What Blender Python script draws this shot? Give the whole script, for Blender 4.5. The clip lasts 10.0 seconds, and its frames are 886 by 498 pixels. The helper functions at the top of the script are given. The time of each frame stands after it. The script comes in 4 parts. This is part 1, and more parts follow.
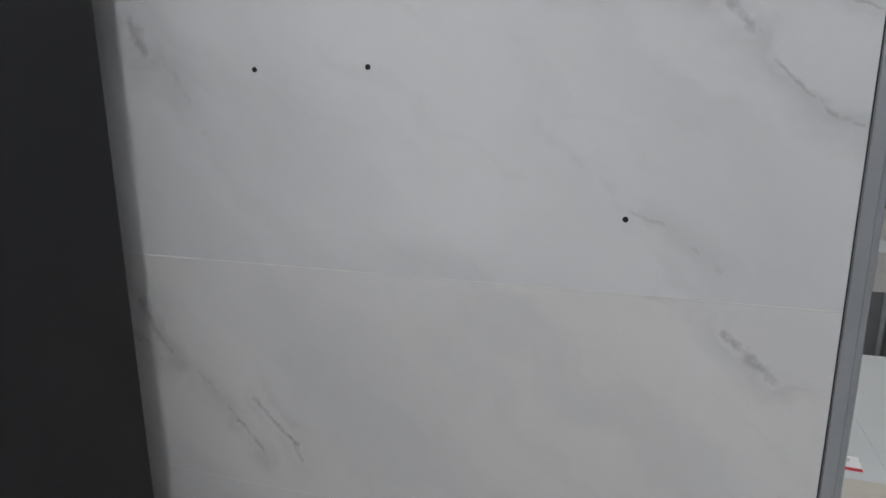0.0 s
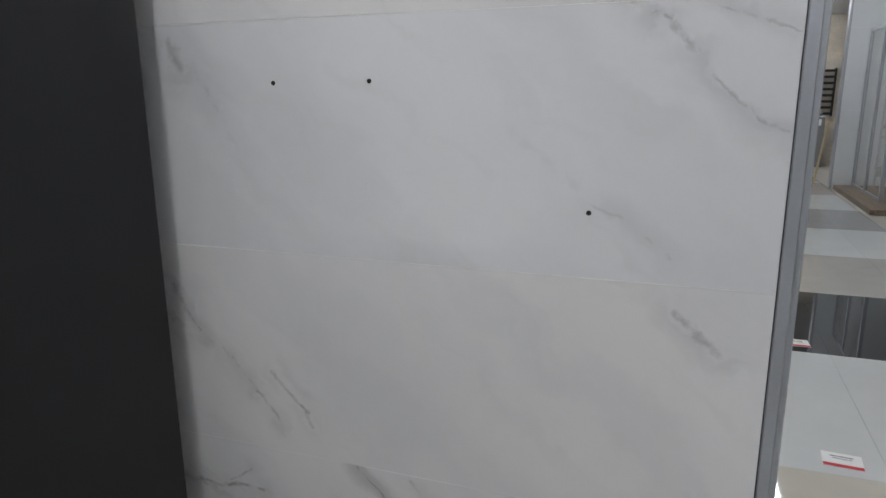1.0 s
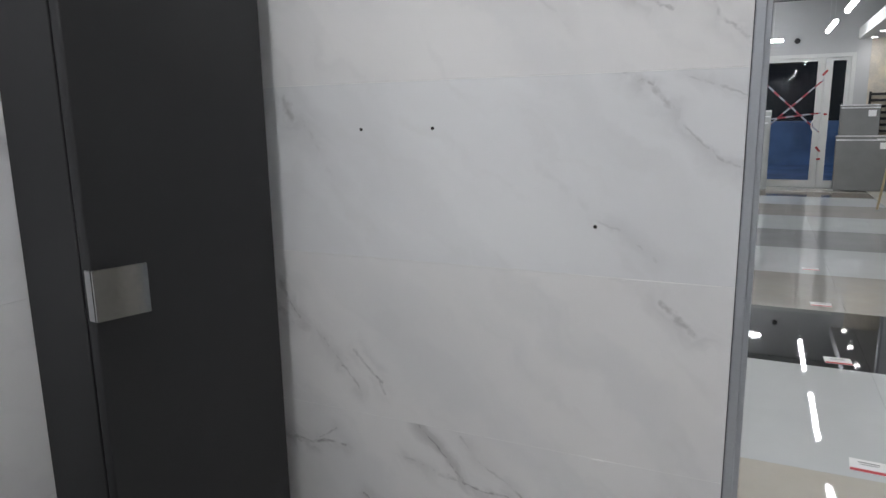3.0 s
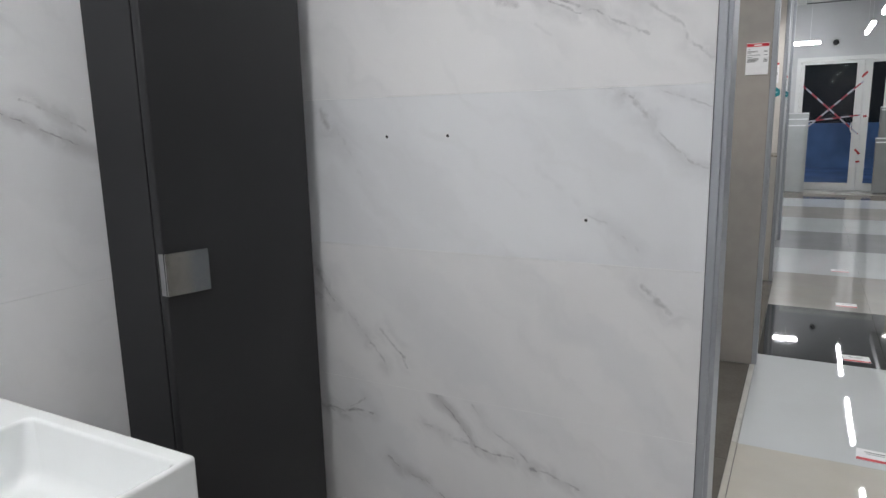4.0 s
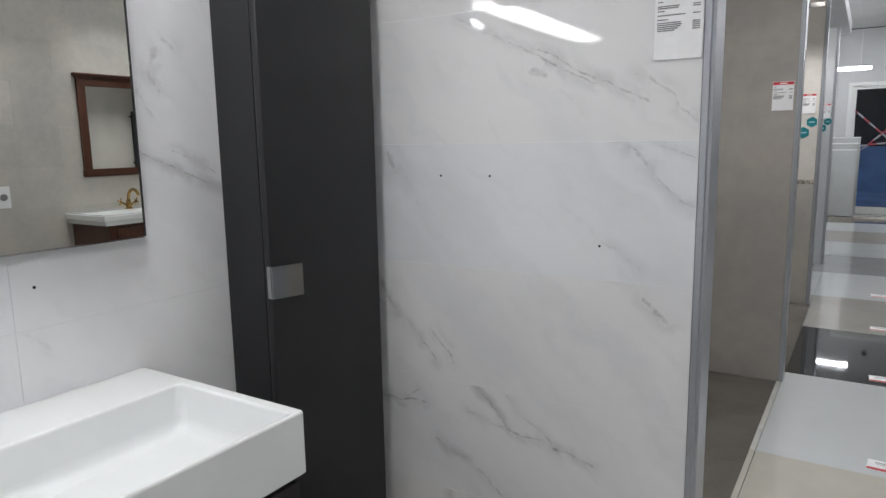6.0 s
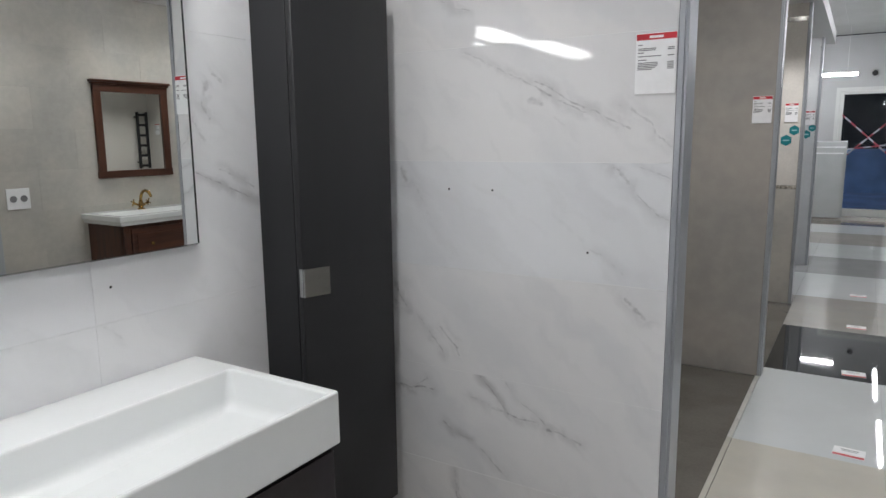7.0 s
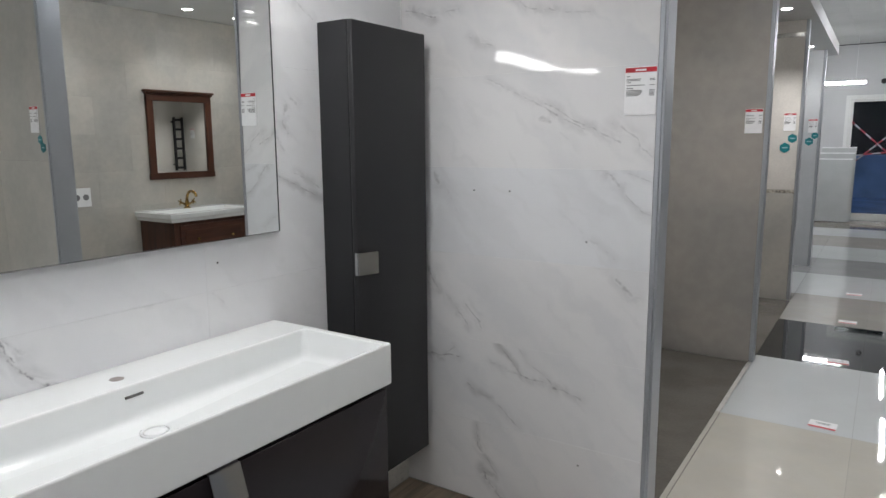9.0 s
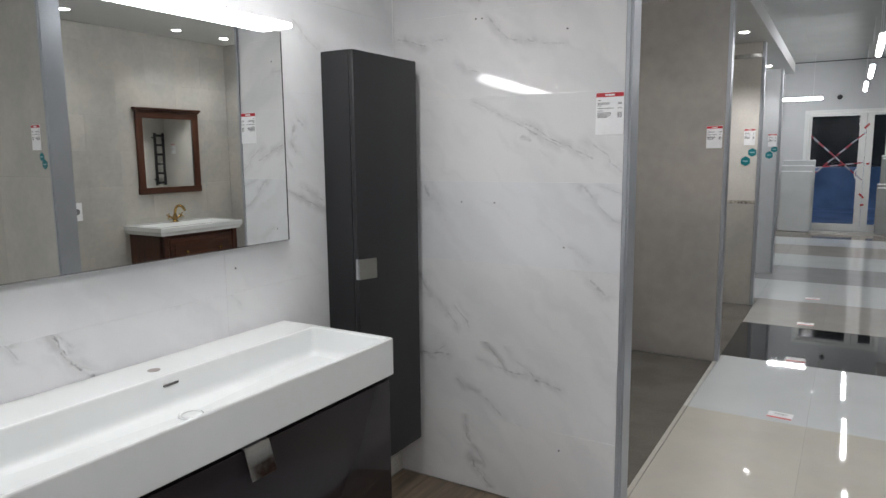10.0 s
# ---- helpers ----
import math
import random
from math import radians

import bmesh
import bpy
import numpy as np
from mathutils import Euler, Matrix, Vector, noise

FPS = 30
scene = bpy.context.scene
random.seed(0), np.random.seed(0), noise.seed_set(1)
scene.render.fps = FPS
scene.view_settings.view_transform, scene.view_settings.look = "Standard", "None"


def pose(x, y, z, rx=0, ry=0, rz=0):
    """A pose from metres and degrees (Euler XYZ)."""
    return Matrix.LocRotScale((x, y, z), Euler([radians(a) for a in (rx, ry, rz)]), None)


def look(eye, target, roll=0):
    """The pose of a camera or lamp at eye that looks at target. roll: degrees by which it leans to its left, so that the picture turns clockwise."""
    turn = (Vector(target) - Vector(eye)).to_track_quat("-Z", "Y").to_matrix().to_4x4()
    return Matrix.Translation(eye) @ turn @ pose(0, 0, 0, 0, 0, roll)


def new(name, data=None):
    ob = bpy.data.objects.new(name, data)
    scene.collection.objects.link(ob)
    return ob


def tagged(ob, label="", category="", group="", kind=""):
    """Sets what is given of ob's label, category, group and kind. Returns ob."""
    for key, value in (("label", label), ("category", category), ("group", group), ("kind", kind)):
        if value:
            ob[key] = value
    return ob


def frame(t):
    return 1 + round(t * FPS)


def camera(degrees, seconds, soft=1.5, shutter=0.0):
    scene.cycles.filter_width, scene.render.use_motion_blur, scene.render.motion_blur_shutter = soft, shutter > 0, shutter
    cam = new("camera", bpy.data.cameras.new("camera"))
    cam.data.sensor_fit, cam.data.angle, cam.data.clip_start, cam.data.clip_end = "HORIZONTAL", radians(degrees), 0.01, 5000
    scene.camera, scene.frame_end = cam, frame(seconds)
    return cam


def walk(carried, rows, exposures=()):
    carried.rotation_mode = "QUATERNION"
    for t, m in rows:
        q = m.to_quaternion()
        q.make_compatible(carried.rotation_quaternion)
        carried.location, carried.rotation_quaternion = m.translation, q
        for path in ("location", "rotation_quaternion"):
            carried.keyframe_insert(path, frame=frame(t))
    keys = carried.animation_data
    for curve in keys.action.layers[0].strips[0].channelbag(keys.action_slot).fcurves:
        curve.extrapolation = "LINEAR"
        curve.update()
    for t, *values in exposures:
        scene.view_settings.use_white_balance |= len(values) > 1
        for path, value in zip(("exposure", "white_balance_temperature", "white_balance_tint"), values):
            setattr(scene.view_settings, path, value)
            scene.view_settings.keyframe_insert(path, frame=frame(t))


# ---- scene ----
cam = camera(66.9, 10.0)
PATH = [
    (0, (0.105, 0.259, 1.23), (-0.484, 2.107, 0.751), -0.4),
    (0.5, (0.138, 0.214, 1.239), (-0.476, 2.053, 0.756), -0.3),
    (1, (0.191, 0.162, 1.234), (-0.481, 1.988, 0.778), -0.5),
    (1.5, (0.23, 0.109, 1.242), (-0.496, 1.919, 0.798), -0.7),
    (2, (0.251, 0.05, 1.247), (-0.517, 1.844, 0.833), -1),
    (2.5, (0.276, -0.018, 1.257), (-0.53, 1.77, 0.865), -1.2),
    (3.8, (0.415, -0.236, 1.279), (-0.494, 1.505, 0.9), -1.0),
    (4, (0.443, -0.258, 1.279), (-0.492, 1.469, 0.905), -1.3),
    (4.5, (0.52, -0.321, 1.285), (-0.498, 1.361, 0.919), -1.5),
    (5, (0.582, -0.392, 1.29), (-0.485, 1.261, 0.93), -1.3),
    (5.5, (0.606, -0.464, 1.308), (-0.469, 1.187, 0.96), -1.2),
    (6, (0.617, -0.547, 1.342), (-0.445, 1.118, 1.023), -1.0),
    (7.5, (0.785, -0.878, 1.419), (-0.261, 0.795, 1.091), -0.6),
    (8, (0.86, -0.975, 1.423), (-0.228, 0.673, 1.105), -0.6),
    (8.5, (0.911, -1.072, 1.426), (-0.192, 0.565, 1.105), -0.4),
    (9, (0.923, -1.171, 1.43), (-0.167, 0.476, 1.113), -0.4),
    (9.5, (0.942, -1.305, 1.436), (-0.122, 0.362, 1.136), -0.4),
    (10, (1.003, -1.416, 1.442), (-0.025, 0.276, 1.164), -0.6),
]
EXPOSURES = [(0.0, 0.13, 6330, 10), (1.5, 0.20, 6330, 10), (2.5, 0.28, 6340, 10), (4.0, 0.43, 6350, 10), (6.0, 0.38, 6370, 10), (8.0, 0.33, 6400, 10), (10.0, 0.37, 6420, 10)]
walk(cam, [(t, look(eye, target, roll)) for t, eye, target, roll in PATH], EXPOSURES)

# ---- world: dusk outside the glass doors ----
world = bpy.data.worlds.new("dusk")
scene.world = world
world.use_nodes = True
wbg = world.node_tree.nodes["Background"]
wsky = world.node_tree.nodes.new("ShaderNodeTexSky")
wsky.sky_type, wsky.sun_disc = "NISHITA", False
wsky.sun_elevation, wsky.sun_rotation = radians(5.0), radians(10)
world.node_tree.links.new(wsky.outputs[0], wbg.inputs[0])
wbg.inputs[1].default_value = 0.12

# ---- plan, in metres ----
XW = -0.706          # tiled back wall of the booths on the west side
XE = 3.10            # tiled back wall of the booths on the east side
AISLE_W, AISLE_E = 0.28, 1.87
ROW = 0.333          # height of a marble tile
SOFFIT = 2.46
CEIL = 3.02
END = 12.70          # end wall with the glass doors
SOUTH = -4.0
PART = (1.0, 3.41, 5.42, 7.36)   # faces of the west partitions

# ---- lamps ----
TUBE_POWER, BAR_POWER, SPOT_POWER = 38.0, 9.5, 6.0


# ---- node helpers ----
def mat_new(name, color=(0.8, 0.8, 0.8), rough=0.5, metal=0.0):
    m = bpy.data.materials.new(name)
    m.use_nodes = True
    b = m.node_tree.nodes["Principled BSDF"]
    b.inputs["Base Color"].default_value = (*color, 1)
    b.inputs["Roughness"].default_value = rough
    b.inputs["Metallic"].default_value = metal
    return m, m.node_tree, b


def node(nt, kind, **values):
    n = nt.nodes.new(kind)
    for key, value in values.items():
        if key == "op":
            n.operation = value
        elif key == "clamp":
            n.use_clamp = value
    return n


def math_node(nt, op, a, b=None, clamp=False):
    n = node(nt, "ShaderNodeMath", op=op, clamp=clamp)
    for i, v in enumerate((a, b)):
        if v is None:
            continue
        if isinstance(v, (int, float)):
            n.inputs[i].default_value = v
        else:
            nt.links.new(v, n.inputs[i])
    return n.outputs[0]


def vec_node(nt, op, a, b=None, out="Vector"):
    n = node(nt, "ShaderNodeVectorMath", op=op)
    for i, v in enumerate((a, b)):
        if v is None:
            continue
        if isinstance(v, (tuple, list, Vector)):
            n.inputs[i].default_value = v
        else:
            nt.links.new(v, n.inputs[i])
    return n.outputs[out]


def noise_node(nt, coord, scale, detail=3.0, rough=0.55, out="Fac"):
    n = nt.nodes.new("ShaderNodeTexNoise")
    n.inputs["Scale"].default_value = scale
    n.inputs["Detail"].default_value = detail
    n.inputs["Roughness"].default_value = rough
    if coord is not None:
        nt.links.new(coord, n.inputs["Vector"])
    return n.outputs[out]


def ramp(nt, fac, lo, hi, a, b, smooth=True):
    n = nt.nodes.new("ShaderNodeMapRange")
    n.interpolation_type = "SMOOTHSTEP" if smooth else "LINEAR"
    nt.links.new(fac, n.inputs[0])
    for i, v in zip((1, 2, 3, 4), (lo, hi, a, b)):
        n.inputs[i].default_value = v
    return n.outputs[0]


def mix_rgb(nt, fac, a, b, blend="MIX"):
    n = nt.nodes.new("ShaderNodeMix")
    n.data_type, n.blend_type = "RGBA", blend
    for key, v in ((0, fac), (6, a), (7, b)):
        if isinstance(v, tuple):
            n.inputs[key].default_value = (*v, 1)
        elif isinstance(v, (int, float)):
            n.inputs[key].default_value = v
        else:
            nt.links.new(v, n.inputs[key])
    return n.outputs[2]


def bump(nt, bsdf, height, strength, distance):
    n = nt.nodes.new("ShaderNodeBump")
    n.inputs["Strength"].default_value = strength
    n.inputs["Distance"].default_value = distance
    nt.links.new(height, n.inputs["Height"])
    nt.links.new(n.outputs[0], bsdf.inputs["Normal"])


def position(nt):
    return nt.nodes.new("ShaderNodeNewGeometry").outputs["Position"]


def random_of(nt):
    return nt.nodes.new("ShaderNodeObjectInfo").outputs["Random"]


def varied(name, color, rough=0.5, metal=0.0, scale=6.0, amount=0.12, fine=90.0, relief=0.15, per_piece=0.0, tint=(1, 1, 1)):
    """Plain material with variation at two scales, a little relief and, if wanted, a tone per piece."""
    m, nt, b = mat_new(name, color, rough, metal)
    p = position(nt)
    big, small = noise_node(nt, p, scale, 4), noise_node(nt, p, fine, 3)
    f = math_node(nt, "ADD", ramp(nt, big, 0.3, 0.7, -amount, amount), ramp(nt, small, 0.3, 0.7, -amount * 0.4, amount * 0.4))
    if per_piece:
        f = math_node(nt, "ADD", f, ramp(nt, random_of(nt), 0, 1, -per_piece, per_piece, False))
    f = math_node(nt, "ADD", f, 1.0)
    scaled = vec_node(nt, "SCALE", color)
    nt.links.new(f, scaled.node.inputs["Scale"])
    warm = mix_rgb(nt, ramp(nt, big, 0.35, 0.65, 0, 1), scaled, vec_node(nt, "MULTIPLY", scaled, tint))
    nt.links.new(warm, b.inputs["Base Color"])
    nt.links.new(ramp(nt, small, 0.2, 0.8, max(rough - 0.04, 0.01), rough + 0.05), b.inputs["Roughness"])
    if relief:
        bump(nt, b, small, relief, 0.0015)
    return m


def marble(name, axis, veins, clouds, tone):
    """White glazed marble-look tile. veins: the tile's printed veins in wall metres (along the wall, height), each with
    width and strength.
    tone: 0 for a cool tile, 1 for a warm one."""
    m, nt, b = mat_new(name, (0.78, 0.79, 0.80), 0.10)
    p = position(nt)
    sep = nt.nodes.new("ShaderNodeSeparateXYZ")
    nt.links.new(p, sep.inputs[0])
    flat = nt.nodes.new("ShaderNodeCombineXYZ")
    nt.links.new(sep.outputs[axis], flat.inputs[0])
    nt.links.new(sep.outputs["Z"], flat.inputs[1])
    flat = flat.outputs[0]
    wob = vec_node(nt, "SUBTRACT", noise_node(nt, flat, 9, 4, 0.55, "Color"), (0.5, 0.5, 0.5))
    wob2 = vec_node(nt, "SUBTRACT", noise_node(nt, flat, 55, 4, 0.65, "Color"), (0.5, 0.5, 0.5))
    w1 = vec_node(nt, "MULTIPLY", wob, (0.026, 0.026, 0))
    w2 = vec_node(nt, "MULTIPLY", wob2, (0.010, 0.010, 0))
    q = vec_node(nt, "ADD", vec_node(nt, "ADD", flat, w1), w2)
    # the veins swell and thin out along their way
    swell = ramp(nt, noise_node(nt, flat, 34, 3), 0.25, 0.75, 2.0, 0.55)
    core = halo = None
    for width, strength, *pts in veins:
        for (ax, ay), (bx, by) in zip(pts, pts[1:]):
            dx, dy = bx - ax, by - ay
            ll = max(dx * dx + dy * dy, 1e-6)
            pa = vec_node(nt, "SUBTRACT", q, (ax, ay, 0))
            h = vec_node(nt, "DOT_PRODUCT", pa, (dx / ll, dy / ll, 0), "Value")
            h = math_node(nt, "ADD", h, 0.0, True)
            along = vec_node(nt, "SCALE", (dx, dy, 0))
            nt.links.new(h, along.node.inputs["Scale"])
            d = vec_node(nt, "LENGTH", vec_node(nt, "SUBTRACT", pa, along), None, "Value")
            c = ramp(nt, math_node(nt, "MULTIPLY", d, swell), 0.0, width * 0.95, strength * 0.92, 0.0)
            g = ramp(nt, d, 0.0, 0.020 + width * 2.4, strength * 0.46, 0.0)
            core = c if core is None else math_node(nt, "MAXIMUM", core, c)
            halo = g if halo is None else math_node(nt, "MAXIMUM", halo, g)
    # diagonal direction of the stone's drift
    rot = nt.nodes.new("ShaderNodeMapping")
    rot.inputs["Rotation"].default_value = (0, 0, radians(42))
    nt.links.new(vec_node(nt, "ADD", flat, vec_node(nt, "MULTIPLY", wob, (0.16, 0.16, 0))), rot.inputs["Vector"])
    streak = nt.nodes.new("ShaderNodeMapping")
    streak.inputs["Scale"].default_value = (0.8, 3.0, 1)
    nt.links.new(rot.outputs[0], streak.inputs["Vector"])
    broken = ramp(nt, noise_node(nt, flat, 38, 5, 0.65), 0.34, 0.64, 0.15, 1.0)
    misty = ramp(nt, noise_node(nt, streak.outputs[0], 9, 3, 0.5), 0.34, 0.68, 0.10, 1.0)
    v = math_node(nt, "MAXIMUM", math_node(nt, "MULTIPLY", core, broken), math_node(nt, "MULTIPLY", halo, misty))
    soft = ramp(nt, noise_node(nt, streak.outputs[0], 1.9, 3, 0.45), 0.42, 0.66, 0.0, clouds)
    wisp = ramp(nt, noise_node(nt, streak.outputs[0], 6.5, 4, 0.5), 0.52, 0.74, 0.0, clouds * 0.55)
    fac = math_node(nt, "ADD", ramp(nt, random_of(nt), 0, 1, -0.2, 0.2, False), tone, True)
    base = mix_rgb(nt, fac, (0.758, 0.766, 0.788), (0.796, 0.784, 0.784))
    col = mix_rgb(nt, soft, base, (0.664, 0.67, 0.692))
    col = mix_rgb(nt, wisp, col, (0.655, 0.655, 0.665))
    col = mix_rgb(nt, v, col, (0.205, 0.20, 0.218))
    nt.links.new(col, b.inputs["Base Color"])
    b.inputs["Specular IOR Level"].default_value = 0.8
    nt.links.new(ramp(nt, noise_node(nt, flat, 40, 3), 0.2, 0.8, 0.030, 0.050), b.inputs["Roughness"])
    bump(nt, b, noise_node(nt, flat, 4.5, 2), 0.03, 0.004)
    return m


# printed veins of the divider's tiles, from the floor up
PRINT_A = [
    (0.007, 0.75, (-0.36, 0.315), (-0.354, 0.235), (-0.318, 0.197), (-0.27, 0.131)),
    (0.006, 0.9, (-0.277, 0.122), (-0.298, 0.13), (-0.329, 0.145), (-0.319, 0.106), (-0.236, 0.029)),
    (0.012, 0.9, (-0.331, 0.142), (-0.319, 0.125)),
    (0.01, 0.5, (-0.356, 0.28), (-0.337, 0.232)),
]
PRINT_B = [
    (0.009, 0.8, (-0.613, 0.578), (-0.569, 0.582), (-0.525, 0.575), (-0.493, 0.588), (-0.445, 0.583)),
    (0.013, 1, (-0.576, 0.584), (-0.559, 0.575)),
    (0.005, 0.5, (-0.506, 0.592), (-0.465, 0.622)),
    (0.006, 0.85, (-0.264, 0.662), (-0.228, 0.629), (-0.172, 0.565), (-0.123, 0.553), (-0.075, 0.549)),
    (0.01, 0.4, (-0.298, 0.588), (-0.234, 0.571), (-0.172, 0.563)),
    (0.009, 0.9, (-0.178, 0.568), (-0.166, 0.561)),
    (0.006, 0.36, (-0.172, 0.659), (-0.142, 0.619), (-0.075, 0.578)),
    (0.007, 0.55, (-0.075, 0.578), (-0.028, 0.536), (0.017, 0.532), (0.07, 0.519)),
    (0.01, 0.8, (-0.034, 0.537), (-0.022, 0.534)),
    (0.006, 0.8, (-0.404, 0.484), (-0.368, 0.459), (-0.334, 0.452), (-0.295, 0.442)),
    (0.006, 0.6, (-0.295, 0.442), (-0.258, 0.417), (-0.195, 0.37), (-0.169, 0.35)),
]
PRINT_C = [
    (0.012, 0.5, (0.192, 0.964), (0.222, 0.937), (0.252, 0.91)),
    (0.014, 0.55, (0.216, 0.941), (0.226, 0.932)),
    (0.008, 0.22, (0.106, 0.997), (0.146, 0.988)),
    (0.016, 0.6, (-0.592, 0.93), (-0.566, 0.89)),
    (0.009, 0.75, (-0.566, 0.89), (-0.548, 0.866), (-0.535, 0.842)),
    (0.022, 0.45, (-0.6, 0.875), (-0.56, 0.85)),
    (0.016, 0.3, (-0.5, 0.83), (-0.46, 0.79)),
    (0.007, 0.5, (-0.483, 0.82), (-0.433, 0.763), (-0.394, 0.71)),
    (0.007, 0.85, (-0.438, 0.765), (-0.429, 0.757)),
    (0.008, 0.5, (-0.408, 0.8), (-0.357, 0.748), (-0.342, 0.719)),
    (0.008, 0.9, (-0.359, 0.752), (-0.35, 0.74)),
]
PRINT_D = [
    (0.007, 0.5, (0.115, 1.332), (0.154, 1.314), (0.191, 1.279), (0.203, 1.256), (0.268, 1.197), (0.299, 1.181)),
    (0.007, 0.85, (0.141, 1.319), (0.159, 1.312)),
    (0.013, 0.35, (0.184, 1.282), (0.204, 1.256)),
    (0.005, 0.42, (0.208, 1.323), (0.267, 1.301), (0.298, 1.287)),
    (0.020, 0.55, (-0.55, 1.304), (-0.532, 1.275)),
    (0.016, 0.3, (-0.505, 1.262), (-0.475, 1.212)),
    (0.014, 0.14, (-0.456, 1.174), (-0.429, 1.143)),
    (0.005, 0.3, (0.077, 1.095), (0.115, 1.082), (0.148, 1.057), (0.177, 1.032)),
    (0.016, 0.1, (-0.025, 1.189), (0.026, 1.144), (0.075, 1.099)),
]
PRINT_E = [
    (0.006, 0.5, (-0.314, 1.653), (-0.271, 1.631), (-0.177, 1.583), (-0.104, 1.549)),
    (0.006, 0.72, (-0.104, 1.549), (-0.051, 1.519), (0.001, 1.495), (0.06, 1.466)),
    (0.006, 0.66, (-0.096, 1.556), (-0.043, 1.535), (0.018, 1.498), (0.093, 1.466), (0.186, 1.422)),
    (0.016, 0.45, (-0.095, 1.503), (-0.068, 1.496)),
    (0.009, 0.4, (0.149, 1.481), (0.196, 1.463), (0.238, 1.434)),
    (0.007, 0.5, (0.238, 1.434), (0.247, 1.41), (0.296, 1.374)),
    (0.008, 0.16, (-0.027, 1.455), (0.006, 1.431), (0.027, 1.404)),
]
PRINT_F = [
    (0.006, 0.8, (-0.682, 1.927), (-0.627, 1.918), (-0.563, 1.896), (-0.547, 1.891)),
    (0.011, 0.8, (-0.568, 1.899), (-0.554, 1.891)),
    (0.007, 0.45, (-0.505, 1.906), (-0.443, 1.909)),
    (0.007, 0.6, (-0.254, 1.977), (-0.216, 1.93), (-0.167, 1.888), (-0.06, 1.867)),
    (0.006, 0.55, (-0.398, 1.805), (-0.359, 1.784), (-0.3, 1.768)),
    (0.006, 0.4, (-0.025, 1.856), (0.066, 1.844)),
]
PRINT_G = [
    (0.006, 0.5, (-0.612, 2.169), (-0.447, 2.095), (-0.293, 2.041)),
]
# printed veins of the back wall
BACK_PRINT_LOW = [
    (0.01, 0.95, (-0.526, 1.011), (-0.503, 0.976), (-0.501, 0.951), (-0.474, 0.918), (-0.423, 0.863)),
    (0.006, 0.8, (-0.628, 1.126), (-0.592, 1.086), (-0.567, 1.058), (-0.526, 1.011)),
    (0.007, 0.9, (-0.511, 0.971), (-0.48, 0.941)),
    (0.012, 0.4, (-0.538, 0.993), (-0.508, 1.001), (-0.459, 0.954)),
    (0.012, 0.35, (-0.621, 0.991), (-0.586, 1.005)),
    (0.006, 0.5, (-0.639, 1.01), (-0.604, 0.958)),
    (0.007, 0.5, (-0.235, 1.119), (-0.195, 1.072), (-0.15, 1.01)),
    (0.006, 0.28, (-0.48, 1.11), (-0.449, 1.073), (-0.406, 1.017)),
    (0.007, 0.3, (0.12, 1.126), (0.207, 1.059), (0.266, 1.003)),
    (0.006, 0.2, (0.061, 0.993), (0.108, 0.95)),
]
BACK_PRINT_HIGH = [
    (0.005, 0.80, (0.328, 1.327), (0.433, 1.277), (0.56, 1.235)),
    (0.006, 0.55, (0.408, 1.33), (0.519, 1.282)),
    (0.014, 0.50, (0.381, 1.545), (0.363, 1.496), (0.391, 1.458)),
    (0.014, 0.35, (0.336, 1.455), (0.368, 1.408)),
    (0.010, 0.45, (0.402, 1.571), (0.429, 1.558)),
    (0.007, 0.45, (0.40, 1.92), (0.446, 1.875), (0.518, 1.835)),
    (0.008, 0.50, (-0.85, 0.98), (-0.70, 0.93)),
]


def porcelain(name, color, rough, warm, amount=0.05):
    """Polished floor tile."""
    m, nt, b = mat_new(name, color, rough)
    p = position(nt)
    n = noise_node(nt, p, 2.2, 6, 0.6)
    rnd = ramp(nt, random_of(nt), 0, 1, -0.03, 0.03, False)
    f = math_node(nt, "ADD", math_node(nt, "ADD", ramp(nt, n, 0.3, 0.7, -amount, amount), rnd), 1.0)
    s = vec_node(nt, "SCALE", color)
    nt.links.new(f, s.node.inputs["Scale"])
    nt.links.new(mix_rgb(nt, ramp(nt, noise_node(nt, p, 7, 4), 0.4, 0.7, 0, 0.5), s, vec_node(nt, "MULTIPLY", s, warm)), b.inputs["Base Color"])
    nt.links.new(ramp(nt, noise_node(nt, p, 30, 4), 0.3, 0.8, rough, rough + 0.03), b.inputs["Roughness"])
    b.inputs["Specular IOR Level"].default_value = 0.62
    bump(nt, b, noise_node(nt, p, 3.0, 1), 0.05, 0.003)
    return m


def wood(name, dark, light, rough, axis, scale=1.0):
    """Stained wood, grain along one axis."""
    m, nt, b = mat_new(name, dark, rough)
    p = position(nt)
    shift = vec_node(nt, "SCALE", (3.1, 7.7, 5.3))
    nt.links.new(random_of(nt), shift.node.inputs["Scale"])
    mp = nt.nodes.new("ShaderNodeMapping")
    mp.inputs["Scale"].default_value = [(2.0 if i == axis else 26.0) * scale for i in range(3)]
    nt.links.new(vec_node(nt, "ADD", p, shift), mp.inputs["Vector"])
    g = noise_node(nt, mp.outputs[0], 1.0, 6, 0.65)
    col = mix_rgb(nt, ramp(nt, g, 0.3, 0.72, 0, 1), dark, light)
    tone = ramp(nt, random_of(nt), 0, 1, 0.78, 1.15, False)
    s = vec_node(nt, "SCALE", col)
    nt.links.new(tone, s.node.inputs["Scale"])
    nt.links.new(s, b.inputs["Base Color"])
    nt.links.new(ramp(nt, g, 0.3, 0.7, rough, rough + 0.12), b.inputs["Roughness"])
    bump(nt, b, g, 0.2, 0.001)
    return m


